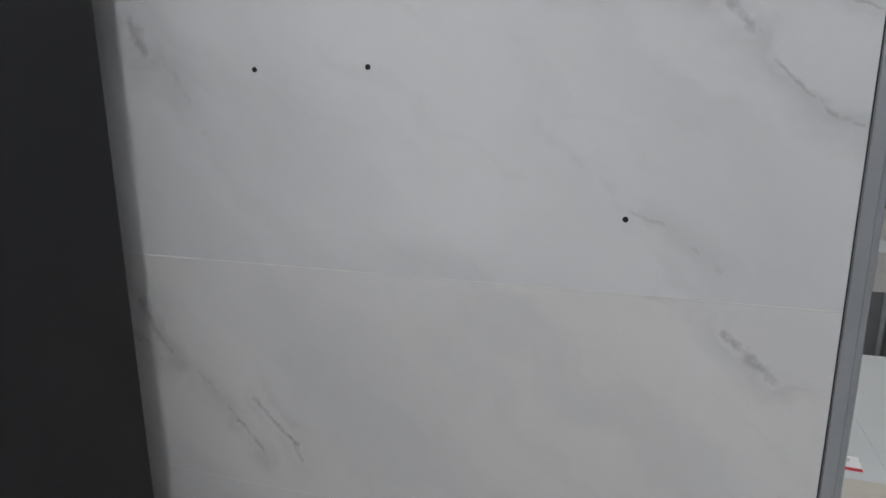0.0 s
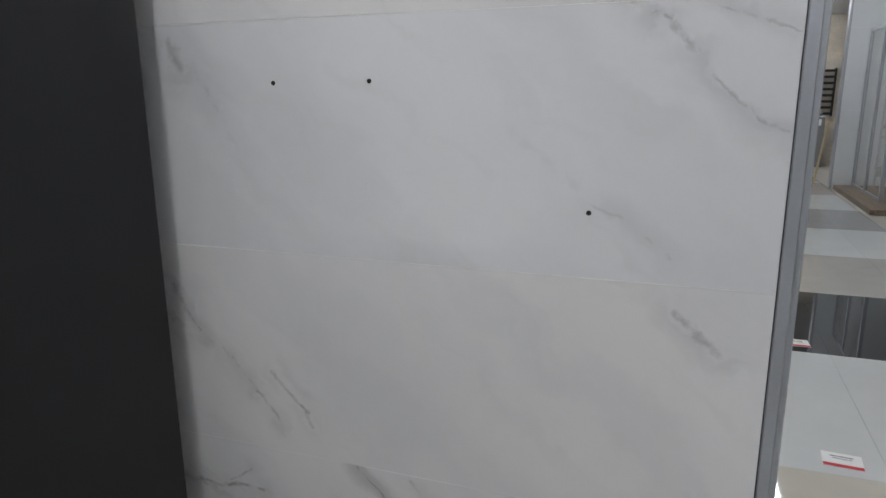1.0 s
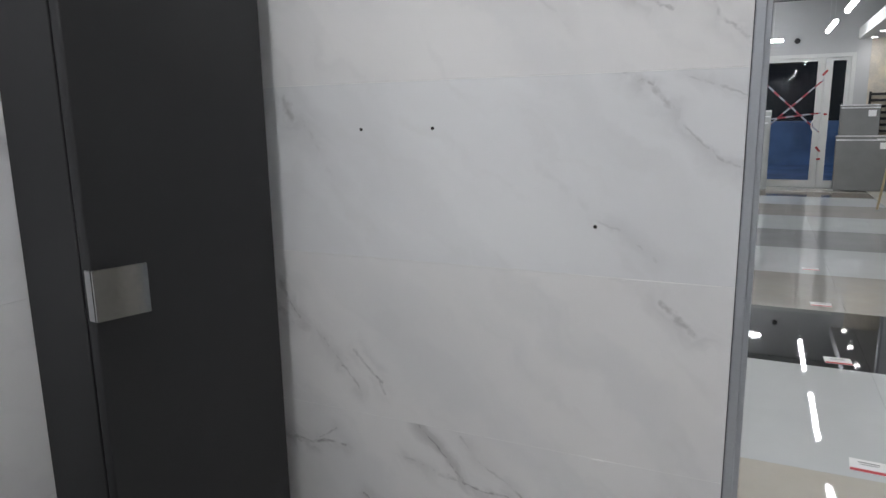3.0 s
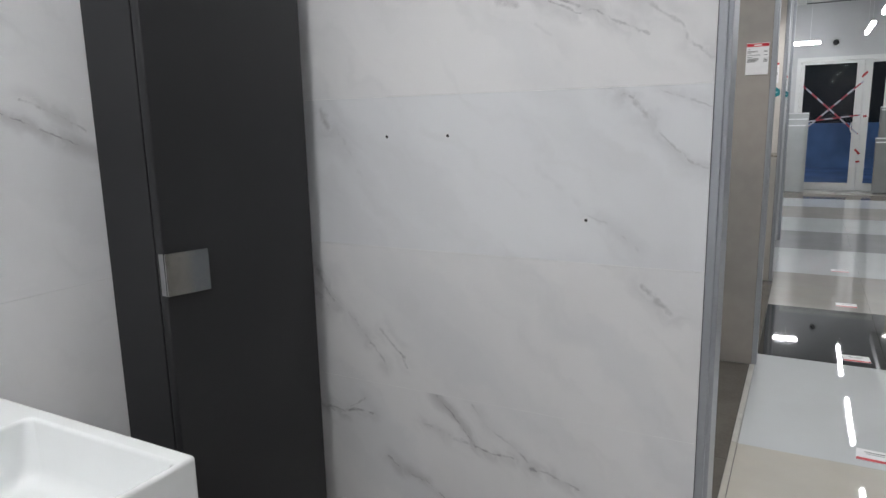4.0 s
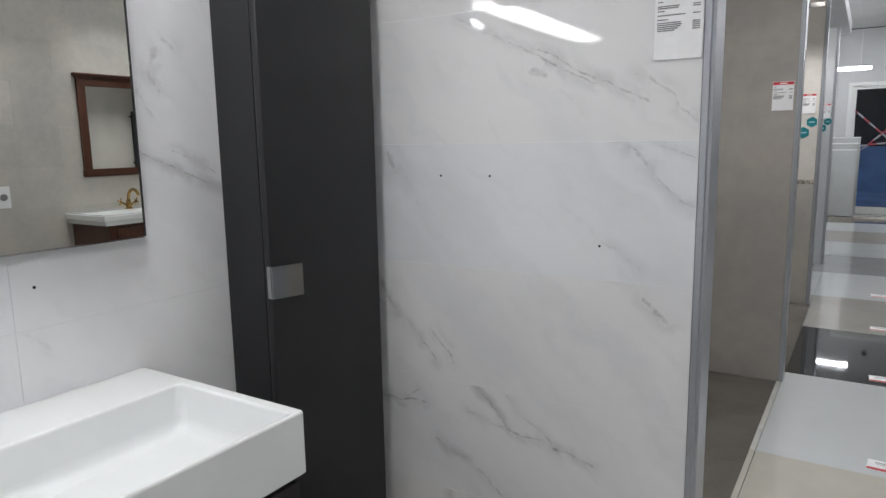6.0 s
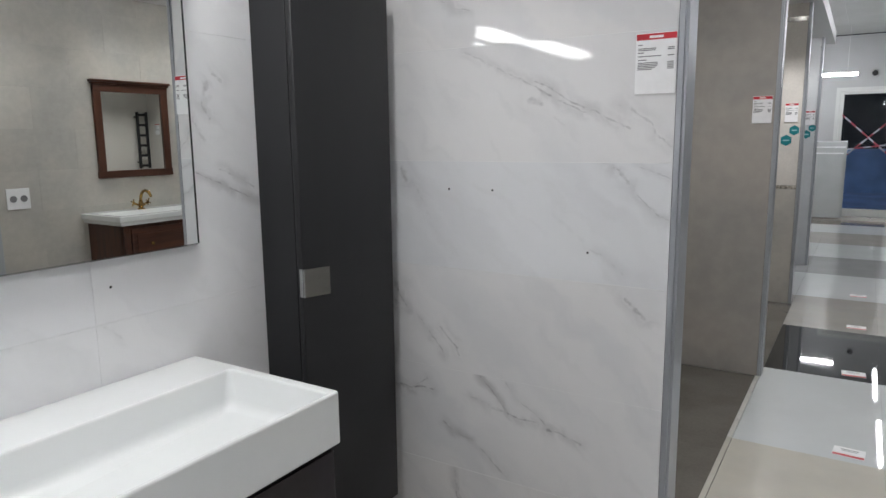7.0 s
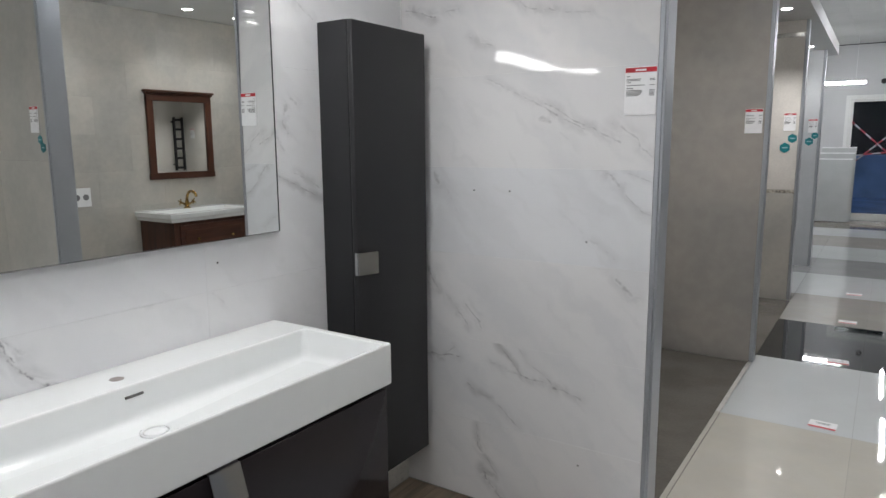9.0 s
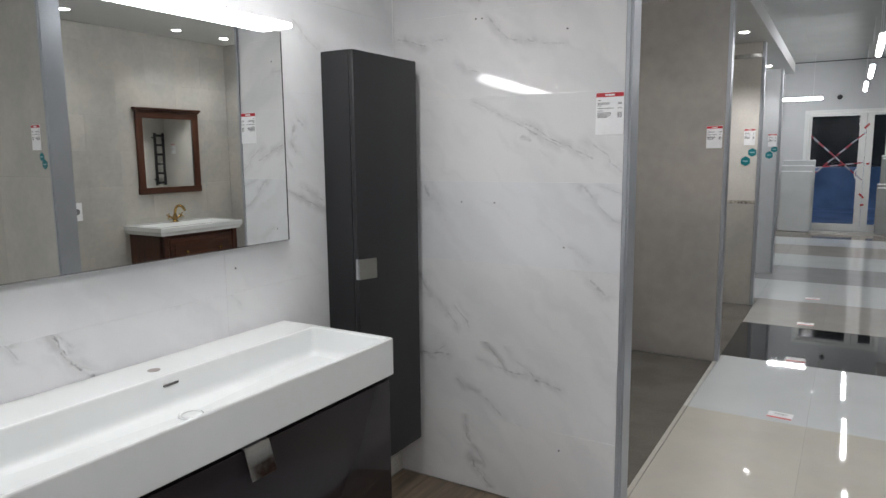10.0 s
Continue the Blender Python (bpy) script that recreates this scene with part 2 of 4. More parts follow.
def glow(name, color, strength):
    m, nt, b = mat_new(name, (0.9, 0.9, 0.9), 0.4)
    b.inputs["Emission Color"].default_value = (*color, 1)
    b.inputs["Emission Strength"].default_value = strength
    return m


PRINTS = (PRINT_A, PRINT_B, PRINT_C, PRINT_D, PRINT_E, PRINT_F, PRINT_G)
# tile tones by row; warmth of the upper rows includes painted lamp light
TONES = (0.8, 0.75, 0.6, 0.0, 0.85, 1.0, 0.9)
M_MARBLE_ROWS = [marble("marble_tile", "X", veins, 0.55, tone) for veins, tone in zip(PRINTS, TONES)]
M_MARBLE_LOW = marble("marble_back_tile", "Y", BACK_PRINT_LOW, 0.5, 0.3)
M_MARBLE_HIGH = marble("marble_back_tile", "Y", BACK_PRINT_HIGH, 0.5, 0.4)
M_GROUT = varied("grout", (0.80, 0.80, 0.80), 0.8, scale=20, amount=0.06)
M_GROUT_GREY = varied("grout_grey", (0.36, 0.345, 0.325), 0.85, scale=20, amount=0.06)
M_ALU = varied("anodised_aluminium", (0.43, 0.45, 0.485), 0.36, 0.55, 3, 0.05, 220, 0.05)
M_GAP_SHADE = varied("profile_gap_shade", (0.05, 0.05, 0.055), 0.6)
M_TAUPE = varied("taupe_stone_tile", (0.38, 0.36, 0.338), 0.20, 0, 1.7, 0.09, 14, 0.02, 0.03, (1.03, 1.0, 0.97))
M_TAUPE_FLOOR = varied("taupe_stone_floor", (0.15, 0.138, 0.122), 0.09, 0, 3.0, 0.13, 70, 0.06, 0.05)
M_GREIGE = varied("greige_stone_tile", (0.475, 0.46, 0.43), 0.42, 0, 2.2, 0.09, 25, 0.10, 0.05, (1.02, 1.0, 0.97))
M_BEIGE = varied("beige_stone_tile", (0.70, 0.665, 0.62), 0.35, 0, 3.0, 0.08, 60, 0.10, 0.04)
M_PALE = varied("pale_grey_tile", (0.60, 0.615, 0.63), 0.42, 0, 3.0, 0.05, 60, 0.05, 0.03)
M_CREAM = varied("cream_stone_tile", (0.64, 0.595, 0.525), 0.4, 0, 4.0, 0.14, 40, 0.10, 0.05, (1, 0.96, 0.88))
M_WHITE_TILE = varied("white_glazed_tile", (0.72, 0.75, 0.77), 0.08, 0, 3.0, 0.02, 60, 0.02, 0.02)
M_PAINT = varied("white_wall_paint", (0.51, 0.52, 0.53), 0.75, 0, 1.5, 0.03, 120, 0.10)
M_CEIL = varied("ceiling_panel", (0.44, 0.455, 0.45), 0.9, 0, 2.0, 0.03, 160, 0.2)
M_SOFFIT = varied("soffit_board", (0.68, 0.69, 0.69), 0.7, 0, 1.5, 0.02, 120, 0.05)
M_ANTH = varied("anthracite_lacquer", (0.0225, 0.0228, 0.0248), 0.36, 0, 2.0, 0.05, 260, 0.02)
M_ANTH_GLOSS = varied("glossy_anthracite_lacquer", (0.020, 0.0162, 0.0185), 0.07, 0, 2.0, 0.05, 200, 0.01)
# near-black fill that stands for shade in the narrow cabinet gaps
M_RECESS_SHADE = varied("recess_shade", (0.012, 0.012, 0.013), 0.5)
M_CHROME = varied("polished_chrome", (0.62, 0.63, 0.64), 0.05, 1.0, 3, 0.02, 100, 0.0)
M_HANDLE = varied("dark_chrome", (0.44, 0.445, 0.455), 0.06, 1.0, 3, 0.02, 100, 0.0)
M_CERAMIC = varied("white_ceramic", (0.74, 0.755, 0.755), 0.05, 0, 2.0, 0.012, 30, 0.0)
M_HOLE = varied("drilled_hole", (0.012, 0.010, 0.010), 0.9)
M_MIRROR, _, _mb = mat_new("silvered_mirror", (0.86, 0.88, 0.87), 0.0, 1.0)
M_MIRROR_EDGE = varied("mirror_edge", (0.03, 0.035, 0.035), 0.2)
M_BAR = glow("led_diffuser", (1.0, 0.99, 0.97), BAR_POWER)
M_TUBE = glow("tube_diffuser", (0.985, 0.985, 1.0), TUBE_POWER)
M_LENS = glow("downlight_lens", (1.0, 0.97, 0.92), 26.0)
M_HOUSING = varied("lamp_housing", (0.70, 0.71, 0.72), 0.4)
M_BLACK = varied("black_metal", (0.018, 0.018, 0.020), 0.4)
M_PAPER = varied("price_card_paper", (0.90, 0.90, 0.91), 0.35, 0, 30, 0.02)
M_RED = varied("red_print", (0.55, 0.02, 0.035), 0.4)
M_INK = varied("grey_print", (0.20, 0.20, 0.21), 0.5)
M_TEAL = varied("teal_sticker", (0.01, 0.20, 0.23), 0.35)
M_TEAL_LIGHT = varied("pale_teal_print", (0.35, 0.55, 0.58), 0.4)
M_WALNUT = wood("walnut_stain", (0.042, 0.014, 0.008), (0.095, 0.034, 0.018), 0.30, 2)
M_WALNUT_Y = wood("walnut_stain_rail", (0.042, 0.014, 0.008), (0.095, 0.034, 0.018), 0.30, 1)
M_BRASS = varied("aged_brass", (0.46, 0.29, 0.09), 0.24, 1.0, 20, 0.12)
M_PLANK = wood("oak_look_plank", (0.125, 0.093, 0.063), (0.29, 0.225, 0.158), 0.38, 1)
M_BOARD = varied("grey_tile_board", (0.20, 0.205, 0.205), 0.35, 0, 3.0, 0.06, 50, 0.05, 0.06)
M_BOARD_PALE = varied("pale_tile_board", (0.44, 0.46, 0.46), 0.07, 0, 3.0, 0.04, 50, 0.02)
M_FRAME = varied("white_door_frame", (0.66, 0.67, 0.66), 0.4, 0, 2, 0.03)
M_MOSAIC = varied("glass_mosaic", (0.62, 0.57, 0.49), 0.10, 0.2, 40, 0.5, 90, 0.1, 0.5)
M_MOSAIC_SILVER = varied("silver_mosaic", (0.80, 0.79, 0.76), 0.16, 0.5, 30, 0.25, 60, 0.05, 0.25)
M_STRIP = varied("edge_strip", (0.66, 0.65, 0.61), 0.3)
M_STICK = varied("raw_pine_batten", (0.55, 0.45, 0.28), 0.6)
M_FL_BEIGE = porcelain("polished_beige", (0.615, 0.59, 0.53), 0.025, (1.02, 1.0, 0.96))
M_FL_WHITE = porcelain("polished_white", (0.70, 0.725, 0.735), 0.02, (0.99, 1.0, 1.0), 0.03)
M_FL_BLACK = porcelain("polished_black", (0.020, 0.021, 0.022), 0.02, (1, 1, 1))
M_FL_GREIGE = porcelain("polished_greige", (0.48, 0.468, 0.44), 0.03, (1.03, 0.99, 0.95))
M_FL_GREY = porcelain("polished_grey", (0.42, 0.43, 0.43), 0.03, (1, 1, 1))
M_FL_BROWN = porcelain("polished_brown", (0.19, 0.14, 0.10), 0.06, (1, 0.95, 0.9))
M_CONCRETE = varied("screed", (0.30, 0.30, 0.29), 0.8)
# the blue of the dusk light is put into this colour
M_DUSK_BLUE = varied("dusk_blue", (0.13, 0.22, 0.44), 0.7, 0, 1.2, 0.28, 40, 0.2, 0.1)
M_BACKDROP = varied("dark_backdrop", (0.004, 0.006, 0.014), 0.8)
M_GLASS, _nt, _g = mat_new("door_glass", (1, 1, 1), 0.0)
_g.inputs["Transmission Weight"].default_value = 1.0
_g.inputs["IOR"].default_value = 1.33

M_ANTH_GLOSS.node_tree.nodes["Principled BSDF"].inputs["Specular IOR Level"].default_value = 0.22
M_ANTH.node_tree.nodes["Principled BSDF"].inputs["Specular IOR Level"].default_value = 0.27


def tape_material():
    m, nt, b = mat_new("barrier_tape", (0.8, 0.8, 0.8), 0.4)
    w = nt.nodes.new("ShaderNodeTexWave")
    w.wave_type, w.bands_direction = "BANDS", "DIAGONAL"
    w.inputs["Scale"].default_value = 2.6
    nt.links.new(nt.nodes.new("ShaderNodeTexCoord").outputs["Object"], w.inputs["Vector"])
    nt.links.new(mix_rgb(nt, ramp(nt, w.outputs["Fac"], 0.45, 0.55, 0, 1), (0.36, 0.05, 0.075), (0.40, 0.42, 0.50)), b.inputs["Base Color"])
    return m


M_TAPE = tape_material()
M_RED_TAPE = varied("red_tape_scrap", (0.42, 0.045, 0.05), 0.4, 0, 20, 0.1)
SCRAPS = ((1.185, 1.87, 0.035, 0.04), (1.172, 0.637, 0.035, -0.04), (1.191, 0.476, 0.028, 0.005), (0.24, 1.808, 0.018, 0.0), (1.235, 1.208, 0.022, 0.004))

# ---- mesh helpers ----
ORIGIN = {}


def box(bm, x0, x1, y0, y1, z0, z1):
    vs = [bm.verts.new(c) for c in ((x0, y0, z0), (x1, y0, z0), (x1, y1, z0), (x0, y1, z0), (x0, y0, z1), (x1, y0, z1), (x1, y1, z1), (x0, y1, z1))]
    for f in ((3, 2, 1, 0), (4, 5, 6, 7), (0, 1, 5, 4), (1, 2, 6, 5), (2, 3, 7, 6), (3, 0, 4, 7)):
        bm.faces.new([vs[i] for i in f])
    return vs


def boxes(*rows, bevel=0.0, segments=2):
    bm = bmesh.new()
    for r in rows:
        box(bm, *r)
    if bevel:
        bmesh.ops.bevel(bm, geom=list(bm.edges), offset=bevel, segments=segments, profile=0.5, affect="EDGES")
    return bm


def tube(bm, a, b, r0, r1=None, n=16):
    a, b = Vector(a), Vector(b)
    d = b - a
    m = Matrix.Translation((a + b) / 2) @ d.to_track_quat("Z", "Y").to_matrix().to_4x4()
    bmesh.ops.create_cone(bm, cap_ends=True, segments=n, radius1=r0, radius2=r0 if r1 is None else r1, depth=d.length, matrix=m)
    return bm


def sweep(bm, pts, radii, n=12):
    """Round bar along a line of points."""
    rings = []
    pts = [Vector(p) for p in pts]
    for i, p in enumerate(pts):
        d = (pts[min(i + 1, len(pts) - 1)] - pts[max(i - 1, 0)]).normalized()
        q = d.to_track_quat("Z", "Y")
        rings.append([bm.verts.new(p + q @ Vector((radii[i] * math.cos(2 * math.pi * k / n), radii[i] * math.sin(2 * math.pi * k / n), 0))) for k in range(n)])
    for u, v in zip(rings, rings[1:]):
        for k in range(n):
            bm.faces.new((u[k], u[(k + 1) % n], v[(k + 1) % n], v[k]))
    bm.faces.new(rings[0][::-1])
    bm.faces.new(rings[-1])
    return bm


def lathe(bm, rows, centre, n=20):
    """Turned shape about a vertical axis: rows of radius and height."""
    rings = [[bm.verts.new((centre[0] + r * math.cos(2 * math.pi * k / n), centre[1] + r * math.sin(2 * math.pi * k / n), z)) for k in range(n)] for r, z in rows]
    for u, v in zip(rings, rings[1:]):
        for k in range(n):
            bm.faces.new((u[k], u[(k + 1) % n], v[(k + 1) % n], v[k]))
    bm.faces.new(rings[0][::-1])
    bm.faces.new(rings[-1])
    return bm


def mesh_of(name, bm, material, smooth=False):
    bmesh.ops.recalc_face_normals(bm, faces=bm.faces)
    me = bpy.data.meshes.new(name)
    bm.to_mesh(me)
    bm.free()
    me.materials.append(material)
    if smooth:
        for f in me.polygons:
            f.use_smooth = True
    return me


def thing(name, at, label, category, group="", kind=""):
    ob = new(name)
    ob.location = at
    ORIGIN[ob] = Vector(at)
    return tagged(ob, label, category, group, kind)


def part(name, bm, material, parent, label="", smooth=False):
    """One mesh, given in world metres, under a thing or a part."""
    bmesh.ops.translate(bm, verts=bm.verts, vec=-ORIGIN[parent])
    ob = new(name, mesh_of(name, bm, material, smooth))
    ob.parent = parent
    ORIGIN[ob] = ORIGIN[parent]
    return tagged(ob, label)


def solid(name, bm, material, label, category, group="", kind="structure", smooth=False):
    ob = new(name, mesh_of(name, bm, material, smooth))
    ORIGIN[ob] = Vector((0, 0, 0))
    return tagged(ob, label, category, group, kind)


SLABS = {}


def slab_mesh(w, h, d, material, edge=0.0003):
    """A tile lying in its own plane: w along u, h along v, front at 0, back at -d; eased front edges."""
    key = (round(w, 4), round(h, 4), round(d, 4), material.name)
    if key not in SLABS:
        bm = bmesh.new()
        back = [bm.verts.new((u, v, -d)) for u, v in ((0, 0), (w, 0), (w, h), (0, h))]
        side = [bm.verts.new((u, v, -edge)) for u, v in ((0, 0), (w, 0), (w, h), (0, h))]
        front = [bm.verts.new((u, v, 0)) for u, v in ((edge, edge), (w - edge, edge), (w - edge, h - edge), (edge, h - edge))]
        for a, b in ((back, side), (side, front)):
            for k in range(4):
                bm.faces.new((a[k], a[(k + 1) % 4], b[(k + 1) % 4], b[k]))
        bm.faces.new(front)
        bm.faces.new(back[::-1])
        SLABS[key] = mesh_of("tile", bm, material)
    return SLABS[key]


FACING = {"-y": ((1, 0, 0), (0, 0, 1), (0, -1, 0)), "+x": ((0, 1, 0), (0, 0, 1), (1, 0, 0)), "-x": ((0, -1, 0), (0, 0, 1), (-1, 0, 0)),
          "+y": ((-1, 0, 0), (0, 0, 1), (0, 1, 0)), "up": ((1, 0, 0), (0, 1, 0), (0, 0, 1))}


def tile(parent, facing, corner, w, h, d, material, name="tile"):
    """One tile as a piece of its wall or floor. corner: the lower left of its front, seen from the front."""
    u, v, n = (Vector(a) for a in FACING[facing])
    ob = new(name, slab_mesh(w, h, d, material))
    ob.parent = parent
    rot = Matrix((u, v, n)).transposed().to_4x4()
    ob.matrix_basis = Matrix.Translation(Vector(corner) - ORIGIN[parent]) @ rot
    return ob


def field(parent, facing, corner, cols, rows, d, material, joint=0.0016, uneven=0.0, stagger=0.0, name="tile"):
    """A field of tiles from lists of widths and heights."""
    u, v, n = (Vector(a) for a in FACING[facing])
    c0 = Vector(corner)
    y = 0.0
    laid = []
    total = sum(cols)
    for j, h in enumerate(rows):
        x = 0.0
        widths = list(cols)
        if stagger and j % 2:
            widths = [cols[0] * stagger] + list(cols[1:])
            widths.append(total - sum(widths))
            widths = [w for w in widths if w > 0.02]
        for w in widths:
            lift = random.uniform(-uneven, uneven)
            laid.append(tile(parent, facing, c0 + u * (x + joint / 2) + v * (y + joint / 2) + n * lift, w - joint, h - joint, d, material, name))
            x += w
        y += h
    return laid


def cut(length, size, first=None):
    """Lengths that fill a stretch with pieces of one size."""
    out = [first] if first else []
    while sum(out) < length - 1e-6:
        out.append(min(size, length - sum(out)))
    return out

# ---- setting: floors, walls, ceilings ----
floor = solid("floor", boxes((-1.0, 4.6, SOUTH, END + 0.3, -0.12, -0.012)), M_CONCRETE, "concrete screed under the tiled showroom floor", "floor")
floor_aisle = thing("floor_aisle", (0, 0, 0), "polished porcelain sample tiles laid in coloured bands along the aisle", "floor", kind="structure")
floor_booth_1 = thing("floor_booth_1", (0, 0, 0), "brown oak-look plank floor of the marble booth", "floor", kind="structure")
floor_booth_2 = thing("floor_booth_2", (0, 0, 0), "dark taupe stone tile floor of the display booths", "floor", kind="structure")
floor_booth_3 = thing("floor_booth_3", (0, 0, 0), "greige stone tile floor of the opposite booths", "floor", kind="structure")

wall_west = solid("wall_west", boxes((XW - 0.15, XW - 0.0014, SOUTH, END, 0, CEIL)), M_GROUT, "long back wall of the display booths", "wall")
wall_east = solid("wall_east", boxes((XE + 0.0014, XE + 0.16, SOUTH, END, 0, CEIL)), M_GROUT_GREY, "back wall of the opposite booths in greige stone tile", "wall")
# added out of view; closes the hall off to the south
wall_south = solid("wall_south", boxes((XW - 0.15, XE + 0.16, SOUTH - 0.15, SOUTH, 0, CEIL)), M_PAINT, "plain white wall added out of view to close the hall", "wall")

# end wall with the opening of the glass doors
DOOR_X0, DOOR_X1, DOOR_H = 0.21, 1.60, 2.17
wall_north = solid("wall_north", boxes((XW - 0.15, DOOR_X0, END, END + 0.2, 0, CEIL), (DOOR_X1, XE + 0.16, END, END + 0.2, 0, CEIL), (DOOR_X0, DOOR_X1, END, END + 0.2, DOOR_H, CEIL)), M_PAINT, "white painted end wall around the glass doors", "wall")


def hall_ceiling():
    bm = bmesh.new()
    box(bm, XW - 0.15, XE + 0.16, SOUTH, END, CEIL + 0.02, CEIL + 0.08)
    y = SOUTH
    while y < END:
        x = XW - 0.15
        while x < XE + 0.1:
            box(bm, x + 0.002, min(x + 0.598, XE + 0.16), y + 0.002, min(y + 1.198, END), CEIL + 0.014, CEIL + 0.019)
            x += 0.6
        y += 1.2
    return bm


solid("ceiling", hall_ceiling(), M_CEIL, "pale mineral ceiling panels with thin joints", "ceiling")
soffit_bm = boxes((XW, AISLE_W + 0.060, PART[1] + 0.102, 7.9, SOFFIT, SOFFIT + 0.12))
for vert in soffit_bm.verts:
    if vert.co.y > 6:
        vert.co.z -= 0.09
solid("ceiling_soffit_3", soffit_bm, M_SOFFIT, "white lowered soffit over the further booths", "soffit")
solid("ceiling_soffit_1", boxes((XW, AISLE_W + 0.060, SOUTH, PART[1] + 0.10, SOFFIT, SOFFIT + 0.12)), M_SOFFIT, "white lowered soffit over the display booths", "soffit")
solid("ceiling_soffit_2", boxes((AISLE_E - 0.06, XE, SOUTH, END, SOFFIT + 0.08, SOFFIT + 0.24), bevel=0.004), M_SOFFIT, "white lowered soffit over the opposite booths", "soffit")
solid("ceiling_soffit_4", boxes((1.60, XE - 0.001, 9.885, END - 0.0115, 2.37, SOFFIT + 0.076), bevel=0.004), M_SOFFIT, "white lower soffit beside the glass doors", "soffit")


def partition(name, y0, x0, x1, core, label, top, side=1, thick=0.10, recess=0.0014):
    """Booth divider with its aluminium end profile. side: +1 when the aisle lies to the east of it."""
    w = solid(name, boxes((x0, x1, y0 + recess, y0 + thick - 0.0014, 0, top)), core, label, "partition")
    s = side
    xe = x1 if s > 0 else x0
    lip = [sorted((xe, xe + s * 0.015)), sorted((xe + s * 0.013, xe + s * 0.023))]
    part("trim", boxes((*lip[0], y0 - 0.0025, y0 + 0.012, 0.001, top - 0.001), (*lip[0], y0 + thick - 0.012, y0 + thick + 0.002, 0.001, top - 0.001),
                       (*lip[1], y0 + 0.004, y0 + thick - 0.004, 0.001, top - 0.001), bevel=0.0012, segments=1), M_ALU, w, "grey anodised aluminium end profile")
    # dark strip that stands for the shade in the gap beside the profile
    part("joint_gap", boxes((*sorted((xe - s * 0.0013, xe + s * 0.0)), y0 + 0.0002, y0 + 0.0015, 0.002, top - 0.002)), M_GAP_SHADE, w, "dark strip for the shade in the joint beside the profile")
    return w


P1_END = 0.298
wall_partition_1 = partition("wall_partition_1", PART[0], XW, P1_END, M_GROUT, "booth divider clad in white marble-look tile", SOFFIT, recess=0.0125)
wall_partition_2 = partition("wall_partition_2", PART[1], XW, AISLE_W - 0.015, M_GROUT_GREY, "booth divider clad in taupe stone tile", SOFFIT)
wall_partition_3 = partition("wall_partition_3", PART[2], XW, AISLE_W - 0.03, M_GROUT_GREY, "booth divider in beige tile with mosaic bands", SOFFIT)
wall_partition_4 = partition("wall_partition_4", PART[3], XW, AISLE_W - 0.04, M_GROUT, "booth divider clad in pale grey tile", SOFFIT - 0.08)
wall_partition_5 = partition("wall_partition_5", -1.62, XW, P1_END - 0.03, M_GROUT, "plain divider closing the marble booth", SOFFIT)
wall_partition_6 = partition("wall_partition_6", 0.815, 1.74, XE, M_GROUT_GREY, "opposite divider clad in greige stone tile", SOFFIT + 0.08, -1, 0.13)
wall_partition_7 = partition("wall_partition_7", 3.37, 2.52, XE, M_GROUT_GREY, "opposite divider clad in greige stone tile", SOFFIT + 0.08, -1, 0.12)
wall_partition_8 = partition("wall_partition_8", 9.75, AISLE_E + 0.02, XE, M_GROUT, "opposite divider clad in white glazed tile", SOFFIT + 0.08, -1, 0.12)
wall_partition_9 = partition("wall_partition_9", 6.2, AISLE_E + 0.1, XE, M_GROUT, "opposite divider in white tile", SOFFIT + 0.08, -1, 0.12)
wall_partition_10 = partition("wall_partition_10", -1.62, AISLE_E + 0.02, XE, M_GROUT_GREY, "opposite divider clad in greige stone tile", SOFFIT + 0.08, -1, 0.12)

solid("baseboard", boxes((XW + 0.001, XW + 0.011, 0.60, 0.996, 0.001, 0.085), bevel=0.001, segments=1), M_STRIP, "pale tile skirting behind the tall cabinet", "skirting")


# ---- the marble booth ----
def drilled_hole(bm, at, normal, r=0.0033):
    n = Vector(normal)
    tube(bm, Vector(at) - n * 0.002, Vector(at) + n * 0.0006, r, r, 12)


def drill_holes():
    rows = [((x, PART[0] + (0.0022 + 0.0218 * (z - 1.667) if z > 1.667 else 0.0), z), (0, -1, 0)) for x, z in ((-0.372, 1.248), (-0.221, 1.249), (0.077, 1.085), (0.068, 0.262), (-0.307, 1.973), (-0.28, 1.972), (0.076, 1.897))]
    rows += [((XW, y, z), (1, 0, 0)) for y, z in ((0.085, 1.081), (0.104, 1.907))]
    for at, n in rows:
        bm = bmesh.new()
        drilled_hole(bm, (0, 0, 0), n)
        ob = new("drill_hole", mesh_of("drill_hole", bm, M_HOLE))
        ob.location = at
        tagged(ob, "small dark drill hole in the marble tile", "drill hole", "drill holes in the marble tiles", "thing")


drill_holes()


